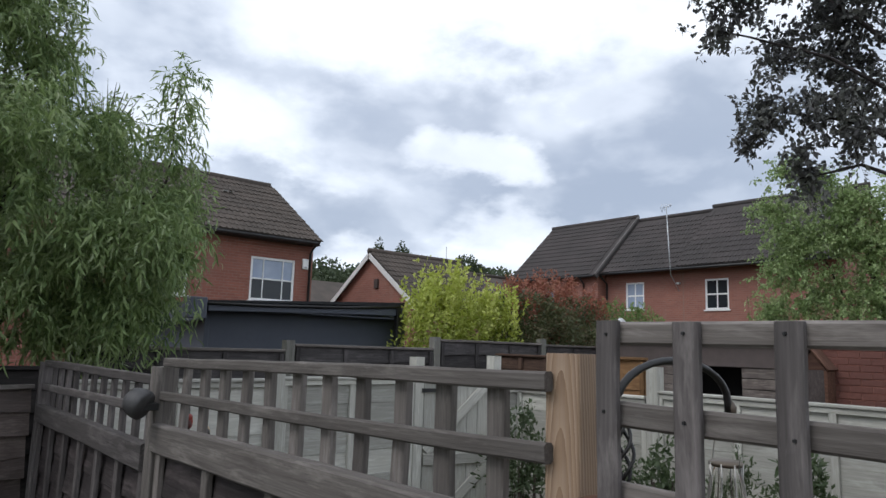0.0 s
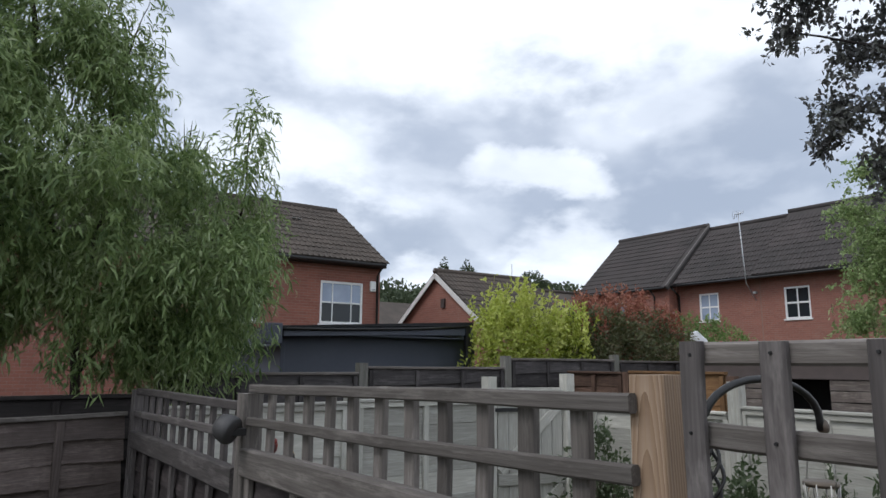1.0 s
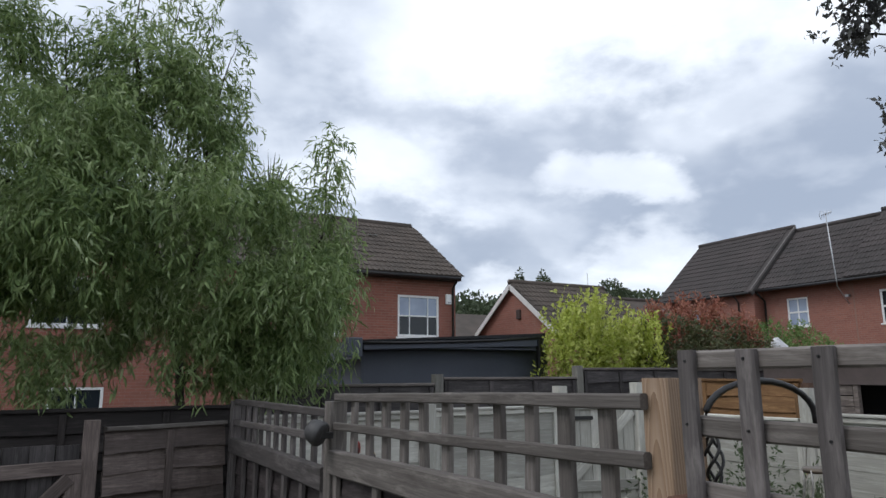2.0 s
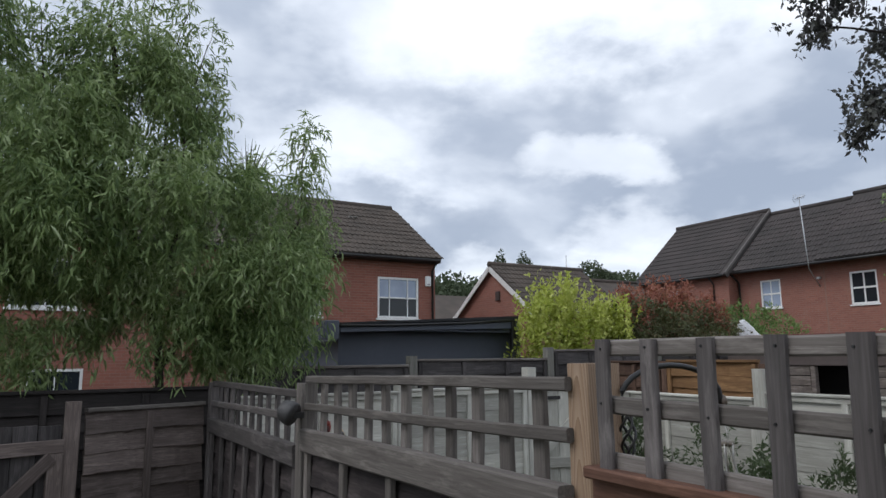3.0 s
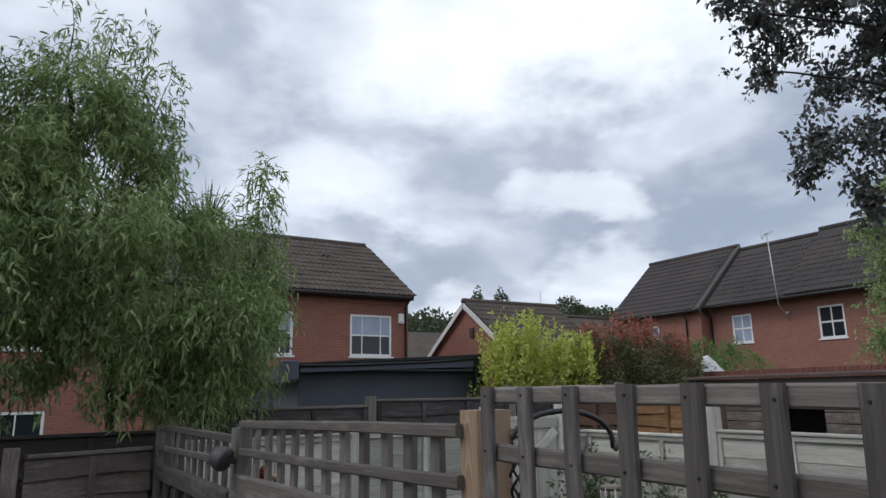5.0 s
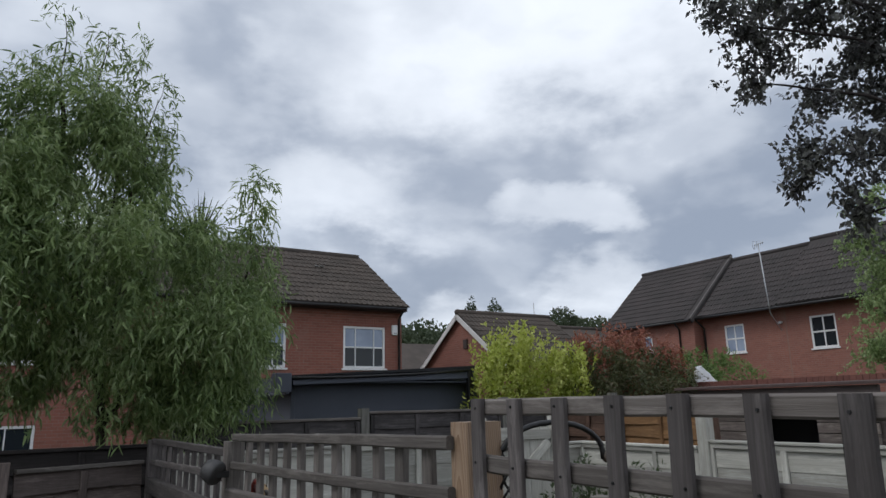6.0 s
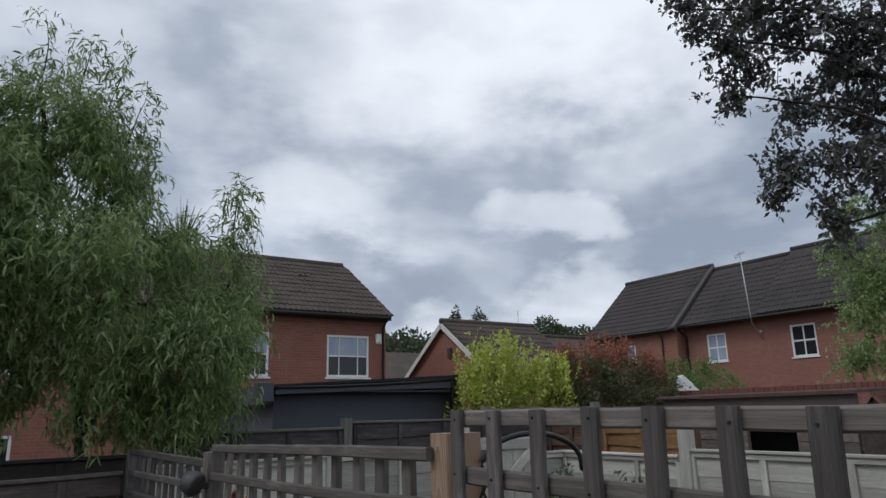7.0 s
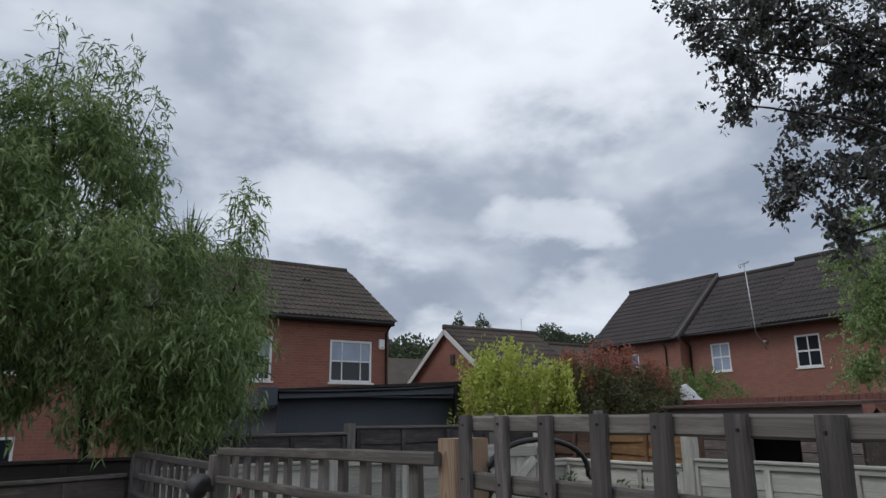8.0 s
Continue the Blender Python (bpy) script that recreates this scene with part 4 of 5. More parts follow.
def wall_with_openings(name, m, width, z0, z1, thick, holes, material, parent):
    """One solid wall with openings through it."""
    xs = sorted({0, width, *[h[0] for h in holes], *[h[1] for h in holes]})
    zs = sorted({z0, z1, *[h[2] for h in holes], *[h[3] for h in holes]})
    nx, nz = len(xs), len(zs)

    def solid(i, j):
        if not (0 <= i < nx - 1 and 0 <= j < nz - 1):
            return False
        x, z = (xs[i] + xs[i + 1]) / 2, (zs[j] + zs[j + 1]) / 2
        return not any(h[0] < x < h[1] and h[2] < z < h[3] for h in holes)
    bm = bmesh.new()
    grid = {(i, j, k): bm.verts.new((xs[i], thick * k, zs[j])) for i in range(nx) for j in range(nz) for k in (0, 1)}
    for i in range(nx - 1):
        for j in range(nz - 1):
            if not solid(i, j):
                continue
            a, b, c, d = (i, j), (i + 1, j), (i + 1, j + 1), (i, j + 1)
            for k in (0, 1):
                bm.faces.new([grid[(*q, k)] for q in (a, b, c, d)])
            for (di, dj), (q, r) in (((0, -1), (a, b)), ((1, 0), (b, c)), ((0, 1), (c, d)), ((-1, 0), (d, a))):
                if not solid(i + di, j + dj):
                    bm.faces.new((grid[(*q, 0)], grid[(*r, 0)], grid[(*r, 1)], grid[(*q, 1)]))
    bm.transform(m)
    return part(name, bm, material, parent)


# glossy opaque panes, mottled between two grey-blues
PANE_BLUE = Mat("pale_blue_pane", 0.05, spec=0.7)
PANE_BLUE = PANE_BLUE.colour(PANE_BLUE.mix(PANE_BLUE.noise(PANE_BLUE.coords("World"), 1.5), (0.30, 0.36, 0.47), (0.22, 0.27, 0.37)))


def window(m, x0, x1, z0, z1, cols, rows, parent, panes, bar=0.03):
    """A white framed window: frame, panes, glazing bars and sill, set in its opening."""
    fr = bmesh.new()
    t = 0.065
    for a, b, c, d in ((x0, x0 + t, z0, z1), (x1 - t, x1, z0, z1), (x0 + t, x1 - t, z1 - t, z1), (x0 + t, x1 - t, z0, z0 + t)):
        add_box(fr, a, b, 0.012, 0.075, c, d, 0.005)
    fr.transform(m)
    win = part("window", fr, UPVC, parent, "white framed window")
    ix0, ix1, iz0, iz1 = x0 + t, x1 - t, z0 + t, z1 - t
    cx = [ix0 + (ix1 - ix0) * c for c in cols]
    cz = [iz0 + (iz1 - iz0) * c for c in rows]
    for i in range(1, len(cx) - 1):
        b = bmesh.new(); add_box(b, cx[i] - bar / 2, cx[i] + bar / 2, 0.025, 0.065, iz0, iz1, 0.004); b.transform(m)
        part("glazing_bar", b, UPVC, win)
    for j in range(1, len(cz) - 1):
        for i in range(len(cx) - 1):
            b = bmesh.new(); add_box(b, cx[i] + (bar / 2 if i else 0), cx[i + 1] - (bar / 2 if i < len(cx) - 2 else 0), 0.02, 0.06, cz[j] - bar * 0.7, cz[j] + bar * 0.7, 0.004); b.transform(m)
            part("glazing_bar", b, UPVC, win)
    for j in range(len(cz) - 1):
        for i in range(len(cx) - 1):
            b = bmesh.new(); add_box(b, cx[i], cx[i + 1], 0.048, 0.056, cz[j], cz[j + 1]); b.transform(m)
            part("pane", b, panes[j % len(panes)], win)
    b = bmesh.new(); add_box(b, x0 - 0.05, x1 + 0.05, -0.05, 0.03, z0 - 0.055, z0 - 0.004, 0.006); b.transform(m)
    part("sill", b, UPVC, win, "white sill")
    # black backing panel, the room's darkness put into its colour
    b = bmesh.new(); add_box(b, x0, x1, 0.09, 0.12, z0, z1); b.transform(m)
    part("reveal", b, VOID, win, "black panel standing for the dark room behind")
    return win


def tile_shape(w, g, lift=0.030, n=8):
    """One interlocking tile: x along the eaves, y up the slope, with a rolled profile and a thick lower edge."""
    vs, fs = [], []
    for i in range(n + 1):
        s = i / n
        roll = 0.034 * max(0.0, math.cos((s - 0.25) * 4 * math.pi)) ** 2
        for y, z in ((0, 0.0), (0, lift + roll), (g * 1.06, 0.004 + roll)):
            vs.append((s * w, y, z))
    for i in range(n):
        a, b = i * 3, i * 3 + 3
        fs += [(a, b, b + 1, a + 1), (a + 1, b + 1, b + 2, a + 2)]
    return vs, fs


def slope_frame(eave, ridge_dir, along):
    """x along the eaves, y up the slope, z out of the roof."""
    y, x = Vector(ridge_dir).normalized(), Vector(along).normalized()
    z = x.cross(y)
    m = Matrix((x, y, z)).transposed().to_4x4()
    m.translation = eave
    return m


def joined_tiles(name, m, cells, w, g, material, parent):
    vs0, fs0 = tile_shape(w, g, n=8)
    vs, fs = [], []
    rng = random.Random(4)
    for i, j in cells:
        k = len(vs)
        dz = rng.uniform(-0.004, 0.004)
        vs += [m @ Vector((x + i * w, y + j * g, z + dz)) for x, y, z in vs0]
        fs += [tuple(a + k for a in f) for f in fs0]
    ob = part(name, mesh_of(name, vs, fs), material, parent)
    ob["kind"] = "stuff"
    return ob


ROOFS = []


def slab(name, pts, thick, material, parent, label=""):
    """A flat slab whose upper face is the given quad."""
    p = [Vector(q) for q in pts]
    nrm = (p[1] - p[0]).cross(p[3] - p[0]).normalized()
    if nrm.z < 0:
        nrm = -nrm
    vs = p + [q - nrm * thick for q in p]
    return part(name, mesh_of(name, vs, [(0, 1, 2, 3), (7, 6, 5, 4), (0, 4, 5, 1), (1, 5, 6, 2), (2, 6, 7, 3), (3, 7, 4, 0)]), material, parent, label)


VENT = (-18.55, 6.85, 6.0)


def left_house():
    X, Y0, Y1, EZ, RX, RZ = -16.67, -9.0, 8.90, 4.50, -19.76, 6.72
    p = thing("house", (-19.7, 0, -0.7), "red brick house with a brown tiled gable roof", "house", "houses")
    m = facing((X, Y0, 0), "+x")
    holes = [(y0 - Y0, y1 - Y0, z0, z1) for y0, y1, z0, z1 in ((7.02, 8.345, 2.785, 3.98), (4.02, 5.34, 2.785, 3.98), (-1.95, -0.45, 2.83, 3.98), (-1.45, -0.33, 0.35, 1.47))]
    wall_with_openings("front_wall", m, Y1 - Y0, -0.9, EZ, 0.28, holes, BRICK_Y, p)
    bm = bmesh.new()
    add_box(bm, -22.6, X - 0.28, Y1 - 0.28, Y1, -0.9, EZ)
    v = [bm.verts.new(c) for c in ((X - 0.002, Y1, EZ), (-22.8, Y1, EZ), (RX, Y1, RZ - 0.12), (X - 0.002, Y1 - 0.28, EZ), (-22.8, Y1 - 0.28, EZ), (RX, Y1 - 0.28, RZ - 0.12))]
    for f in ((0, 1, 2), (5, 4, 3), (0, 2, 5, 3), (1, 4, 5, 2)):
        bm.faces.new([v[i] for i in f])
    part("gable_wall", bm, BRICK_X, p)
    box_part("back_wall", -22.88, -22.6, Y0, Y1, -0.9, EZ, BRICK_Y, p, 0.0)
    for i, h in enumerate(holes):
        window(m, h[0], h[1], h[2], h[3], (0, 0.27, 0.76, 1) if i < 2 else (0, 0.5, 1), (0, 0.5, 1), p, (GLASS, PANE_BLUE) if i < 2 else (GLASS,))
    # soldier course over the window
    for y0, y1 in ((6.95, 8.42), (3.95, 5.42)):
        k = 0
        y = y0
        while y < y1:
            box_part("soldier_brick", X - 0.05, X + 0.006, y, y + 0.066, 3.99, 4.205, BRICK_Y, p, 0.003)
            y += 0.075
    # projecting string course under the eaves
    box_part("brick_corbel", X, X + 0.035, Y0, Y1 - 0.02, 4.30, 4.37, BRICK_Y, p, 0.003)
    box_part("soffit", X, -16.36, Y0, Y1 + 0.04, 4.44, 4.465, GUTTER, p, 0.0, "dark soffit board")
    tube("gutter", [(-16.31, Y0, 4.50), (-16.31, 0, 4.50), (-16.31, Y1 - 0.02, 4.50)], 0.058, GUTTER, p, 10)
    tube("downpipe", [(-16.33, 8.80, 4.47), (-16.50, 8.79, 4.34), (-16.60, 8.78, 4.22), (-16.60, 8.78, 1.0), (-16.60, 8.78, -0.8)], 0.035, GUTTER, p, 8)
    slab("roof", ((-16.32, Y0, 4.545), (-16.32, Y1 - 0.02, 4.545), (RX, Y1 - 0.02, RZ), (RX, Y0, RZ)), 0.10, TILE, p)
    slab("roof", ((RX, Y0, RZ), (RX, Y1 - 0.02, RZ), (-23.2, Y1 - 0.02, 4.545), (-23.2, Y0, 4.545)), 0.10, TILE, p)
    tube("ridge", [(RX, Y0, RZ + 0.02), (RX, 0, RZ + 0.02), (RX, Y1 - 0.02, RZ + 0.02)], 0.11, TILE, p, 10, label="half-round ridge tiles")
    slab("verge", ((-16.30, Y1 - 0.018, 4.585), (-16.30, Y1 + 0.03, 4.585), (RX, Y1 + 0.03, RZ + 0.05), (RX, Y1 - 0.018, RZ + 0.05)), 0.13, TILE, p)
    for dy in (0.0, 0.17):
        box_part("slipped_tile", VENT[0] - 0.05, VENT[0] + 0.06, VENT[1] + dy, VENT[1] + dy + 0.12, VENT[2] + 0.05, VENT[2] + 0.075, CONCRETE, p, 0.006, "pale patched tile")
    ROOFS.append(("left", p))
    a = thing("alarm_box", (-16.64, 8.65, 3.75), "white plastic alarm box on the brick wall", "alarm box")
    box_part("case", X - 0.002, X + 0.07, 8.555, 8.745, 3.76, 4.06, UPVC, a, 0.02)
    box_part("strip", X + 0.0705, X + 0.073, 8.60, 8.70, 3.80, 3.83, plain("grey_strip", (0.35, 0.36, 0.38), 0.5), a, 0.0)


left_house()


def row_houses():
    """Three stepped roofs of one terrace."""
    p = thing("terrace_house", (-20.0, 25, -0.7), "red brick end house with a grey-brown gable roof", "house", "houses")
    X0, X1, Y, EZ, RY, RZ = -21.90, -17.03, 22.75, 4.92, 25.65, 7.84
    m = facing((X0, Y, 0), "-y")
    wall_with_openings("front_wall", m, X1 - X0, -0.9, EZ, 0.28, [(1.75, 2.65, 3.3, 4.45)], BRICK_X, p)
    window(m, 1.75, 2.65, 3.3, 4.45, (0, 0.5, 1), (0, 0.5, 1), p, (PANE_BLUE,))
    for x in (X0, X1 - 0.28):
        bm = bmesh.new()
        v = [bm.verts.new((xx, yy, zz)) for xx in (x, x + 0.28) for yy, zz in ((Y + 0.28, -0.9), (2 * RY - Y, -0.9), (2 * RY - Y, EZ), (RY, RZ - 0.14), (Y + 0.28, EZ))]
        bm.faces.new(v[:5]); bm.faces.new(list(reversed(v[5:])))
        for i in range(5):
            j = (i + 1) % 5
            bm.faces.new((v[i], v[i + 5], v[j + 5], v[j]))
        part("gable_wall", bm, BRICK_Y, p)
    slab("roof", ((X0 - 0.08, Y - 0.32, EZ + 0.0), (X1 + 0.08, Y - 0.32, EZ + 0.0), (X1 + 0.08, RY, RZ), (X0 - 0.08, RY, RZ)), 0.10, TILE_R, p)
    slab("roof", ((X0 - 0.08, RY, RZ), (X1 + 0.08, RY, RZ), (X1 + 0.08, 2 * RY - Y + 0.3, EZ), (X0 - 0.08, 2 * RY - Y + 0.3, EZ)), 0.10, TILE_R, p)
    tube("ridge", [(X0 - 0.1, RY, RZ + 0.02), (X1 + 0.1, RY, RZ + 0.02)], 0.11, TILE_R, p, 8)
    edge = ((X1 + 0.08, Y - 0.33, EZ), (X1 + 0.13, Y - 0.33, EZ), (X1 + 0.13, RY, RZ + 0.01), (X1 + 0.08, RY, RZ + 0.01))
    slab("cheek", edge, 0.20, TILE_R, p, "dark tiled cheek")
    slab("verge", [(x + 0.012, y - 0.01, z + 0.05) for x, y, z in edge], 0.09, plain("pale_mortar_verge", (0.17, 0.155, 0.145), 0.9), p, "pale mortared verge")
    tube("gutter", [(X0, Y - 0.34, EZ - 0.05), (X1, Y - 0.34, EZ - 0.05)], 0.058, GUTTER, p, 8)
    tube("downpipe", [(X1 - 0.7, Y - 0.32, EZ - 0.08), (X1 - 0.7, Y - 0.05, EZ - 0.35), (X1 - 0.7, Y - 0.05, -0.8)], 0.035, GUTTER, p, 8)
    ROOFS.append(("end", p))

    q = thing("terrace_house", (-12.0, 25.5, -0.7), "red brick terraced house with small white windows", "house", "houses")
    X2, X3, Y2, EZ2 = -17.03, -7.6, 23.32, 4.97
    m = facing((X2, Y2, 0), "-y")
    holes = [(1.02, 1.89, 3.47, 4.575), (4.54, 5.47, 3.39, 4.545)]
    wall_with_openings("front_wall", m, X3 - X2, -0.9, EZ2, 0.28, holes, BRICK_X, q)
    for i, h in enumerate(holes):
        window(m, *h, (0, 0.5, 1), (0, 0.5, 1), q, (PANE_BLUE,) if i == 0 else (GLASS,), 0.045)
    RY2, RZ2 = 25.68, 7.66
    slab("roof", ((X2 + 0.17, Y2 - 0.55, EZ2 + 0.02), (-13.35, Y2 - 0.55, EZ2 + 0.02), (-13.35, RY2, RZ2), (X2 + 0.17, RY2, RZ2)), 0.10, TILE_R, q)
    slab("roof", ((-13.35, Y2 - 0.59, EZ2 + 0.06), (X3 + 0.1, Y2 - 0.59, EZ2 + 0.06), (X3 + 0.1, RY2, RZ2 + 0.16), (-13.28, RY2, RZ2 + 0.16)), 0.14, TILE_R, q)
    slab("roof", ((X2 + 0.17, RY2, RZ2), (X3 + 0.1, RY2, RZ2), (X3 + 0.1, 28.8, EZ2), (X2 + 0.17, 28.8, EZ2)), 0.10, TILE_R, q)
    tube("ridge", [(X2 + 0.2, RY2, RZ2 + 0.02), (-13.3, RY2, RZ2 + 0.02)], 0.10, TILE_R, q, 8)
    tube("ridge", [(-13.32, RY2, RZ2 + 0.18), (X3 + 0.1, RY2, RZ2 + 0.18)], 0.10, TILE_R, q, 8)
    bm = bmesh.new()
    v = [bm.verts.new((xx, yy, zz)) for xx in (X3 - 0.28, X3) for yy, zz in ((Y2 + 0.28, -0.9), (28.5, -0.9), (28.5, EZ2), (RY2, RZ2 - 0.1), (Y2 + 0.28, EZ2))]
    bm.faces.new(v[:5]); bm.faces.new(list(reversed(v[5:])))
    for i in range(5):
        j = (i + 1) % 5
        bm.faces.new((v[i], v[i + 5], v[j + 5], v[j]))
    part("gable_wall", bm, BRICK_Y, q)
    box_part("back_wall", X2, X3 - 0.28, 28.22, 28.5, -0.9, EZ2, BRICK_X, q, 0.0)
    tube("gutter", [(X2 + 0.05, Y2 - 0.59, EZ2 - 0.03), (X3, Y2 - 0.59, EZ2 - 0.03)], 0.055, GUTTER, q, 8)
    tube("downpipe", [(X2 + 0.1, Y2 - 0.55, EZ2 - 0.06), (X2 + 0.1, Y2 - 0.05, EZ2 - 0.4), (X2 + 0.1, Y2 - 0.05, -0.8)], 0.04, GUTTER, q, 8)
    box_part("movement_joint", -13.42, -13.36, Y2 - 0.004, Y2 + 0.01, -0.8, EZ2 - 0.1, plain("pale_mortar_joint", (0.30, 0.17, 0.135), 0.9), q, 0.0, "pale vertical joint in the brickwork")
    ROOFS.append(("mid", q))

    a = thing("tv_aerial", (-13.72, 23.25, 4.2), "thin metal television aerial on a tall pole", "aerial")
    tube("pole", [(-13.56, 23.30, 4.15), (-13.53, 22.66, 4.75), (-13.67, 22.66, 7.44)], 0.019, ALU, a, 8)
    tube("boom", [(-13.83, 22.66, 7.38), (-13.43, 22.66, 7.44)], 0.012, ALU, a, 6)
    for k in range(5):
        x = -13.81 + k * 0.085
        h = 0.15 - 0.02 * k
        tube("element", [(x - 0.02, 22.66, 7.39 + 0.012 * k - h), (x + 0.02, 22.66, 7.39 + 0.012 * k + h)], 0.008, ALU, a, 5)
    tube("reflector", [(-13.85, 22.66, 7.22), (-13.91, 22.66, 7.39), (-13.85, 22.66, 7.56)], 0.009, ALU, a, 5)
    box_part("bracket", -13.62, -13.50, 23.20, 23.318, 4.4, 4.48, ALU, a, 0.005)


row_houses()


def gable_garage():
    p = thing("gabled_garage", (-18.7, 15, -0.7), "red brick gabled garage with white bargeboards", "garage")
    CX, Y, RZ, EZ, HW, L = -18.65, 12.31, 4.87, 3.0, 2.75, 4.0
    bm = bmesh.new()
    v = [bm.verts.new((xx, yy, zz)) for yy in (Y, Y + L) for xx, zz in ((CX - HW + 0.15, -0.9), (CX + HW - 0.15, -0.9), (CX + HW - 0.15, EZ), (CX, RZ - 0.12), (CX - HW + 0.15, EZ))]
    bm.faces.new(v[:5]); bm.faces.new(list(reversed(v[5:])))
    for i in range(5):
        j = (i + 1) % 5
        bm.faces.new((v[i], v[i + 5], v[j + 5], v[j]))
    part("wall", bm, BRICK_X, p)
    for s in (-1, 1):
        slab("roof", ((CX + s * HW, Y - 0.14, EZ - 0.02), (CX + s * HW, Y + L + 0.1, EZ - 0.02), (CX, Y + L + 0.1, RZ), (CX, Y - 0.14, RZ)), 0.09, TILE, p)
        beam("bargeboard", (CX, Y - 0.15, RZ - 0.14), (CX + s * HW, Y - 0.15, EZ - 0.16), 0.03, 0.17, TRIM, p, (0, 1, 0), 0.004, 0, 2, "white bargeboard")
    tube("ridge", [(CX, Y - 0.16, RZ + 0.02), (CX, Y + L + 0.1, RZ + 0.02)], 0.10, TILE, p, 8)
    box_part("vent", CX + 0.25, CX + 0.47, Y - 0.07, Y, 3.58, 3.90, plain("brown_vent", (0.06, 0.04, 0.035), 0.7), p, 0.01, "brown vent box")
    tube("finial_aerial", [(CX - 1.0, Y + 4.2, RZ - 0.5), (CX - 1.0, Y + 4.2, RZ + 0.75)], 0.018, ALU, p, 6)
    ROOFS.append(("garage", p))
    q = thing("rear_garage", (-21, 19.5, -0.7), "low far garage with a brown tiled roof", "garage")
    bm = bmesh.new(); add_box(bm, -24, -18.6, 17.3, 21.6, -0.9, 3.2); part("wall", bm, BRICK_X, q)
    slab("roof", ((-18.3, 17.0, 3.2), (-18.3, 21.9, 3.2), (-21.3, 21.9, 4.9), (-21.3, 17.0, 4.9)), 0.09, TILE, q)
    slab("roof", ((-21.3, 17.0, 4.9), (-21.3, 21.9, 4.9), (-24.3, 21.9, 3.2), (-24.3, 17.0, 3.2)), 0.09, TILE, q)
    tube("ridge", [(-21.3, 17.0, 4.92), (-21.3, 21.9, 4.92)], 0.09, TILE, q, 8)
    r = thing("far_house", (-34, 16.5, -0.7), "distant low house with a brown tiled roof", "house", "houses")
    bm = bmesh.new(); add_box(bm, -38, -32, 13, 22, -0.9, 3.4); part("wall", bm, BRICK_Y, r)
    slab("roof", ((-31.7, 12.7, 3.35), (-31.7, 22.3, 3.35), (-35, 22.3, 5.4), (-35, 12.7, 5.4)), 0.09, TILE, r)
    slab("roof", ((-35, 12.7, 5.4), (-35, 22.3, 5.4), (-38.3, 22.3, 3.35), (-38.3, 12.7, 3.35)), 0.09, TILE, r)


gable_garage()


# ---- trees and shrubs ----
def limb(pts, r0, r1, material, parent, name="limb", sides=8):
    """A tapering, slightly crooked branch through the given points."""
    fine = []
    pts = [Vector(q) for q in pts]
    for i in range(len(pts) - 1):
        for j in range(4):
            s = j / 4
            q = pts[i].lerp(pts[i + 1], s)
            fine.append(q + Vector((noise.noise(q * 2.1), noise.noise(q * 2.1 + Vector((9, 0, 0))), 0)) * 0.05 * (1 if i or j else 0))
    fine.append(pts[-1])
    return tube(name, fine, r0, material, parent, sides, r1)


def curled_leaves(name, pos, along, length, width, rng, material):
    """Narrow leaves that leave the shoot sideways, then curl over and hang: three bends each."""
    n = len(pos)
    d = along / np.maximum(np.linalg.norm(along, axis=1, keepdims=True), 1e-6)
    curl = rng.normal(scale=0.60, size=(n, 3)) + np.array([0, 0, -0.95])
    side = np.cross(d, rng.normal(size=(n, 3)))
    side /= np.maximum(np.linalg.norm(side, axis=1, keepdims=True), 1e-6)
    L = (length * rng.uniform(0.55, 1.25, n))[:, None] / 3
    W = (width * rng.uniform(0.6, 1.25, n))[:, None] / 2
    q, rows = pos, [pos]
    for w in (1.0, 0.85):
        q = q + d * L
        rows += [q - side * W * w, q + side * W * w]
        d = d + curl * rng.uniform(0.5, 1.2, n)[:, None]
        d /= np.maximum(np.linalg.norm(d, axis=1, keepdims=True), 1e-6)
    rows.append(q + d * L)
    v = np.stack(rows, axis=1).reshape(-1, 3)
    base = (np.arange(n) * 6)[:, None]
    tri = (base + np.array([[0, 2, 1, 1, 2, 4, 1, 4, 3, 3, 4, 5]])).reshape(-1)
    me = bpy.data.meshes.new(name)
    me.vertices.add(len(v)); me.vertices.foreach_set("co", v.astype(np.float32).ravel())
    me.loops.add(len(tri)); me.loops.foreach_set("vertex_index", tri.astype(np.int32))
    me.polygons.add(len(tri) // 3)
    me.polygons.foreach_set("loop_start", np.arange(0, len(tri), 3, dtype=np.int32))
    me.polygons.foreach_set("use_smooth", np.ones(len(tri) // 3, dtype=bool))
    me.update(calc_edges=True)
    me.validate()
    me.materials.append(material)
    return me


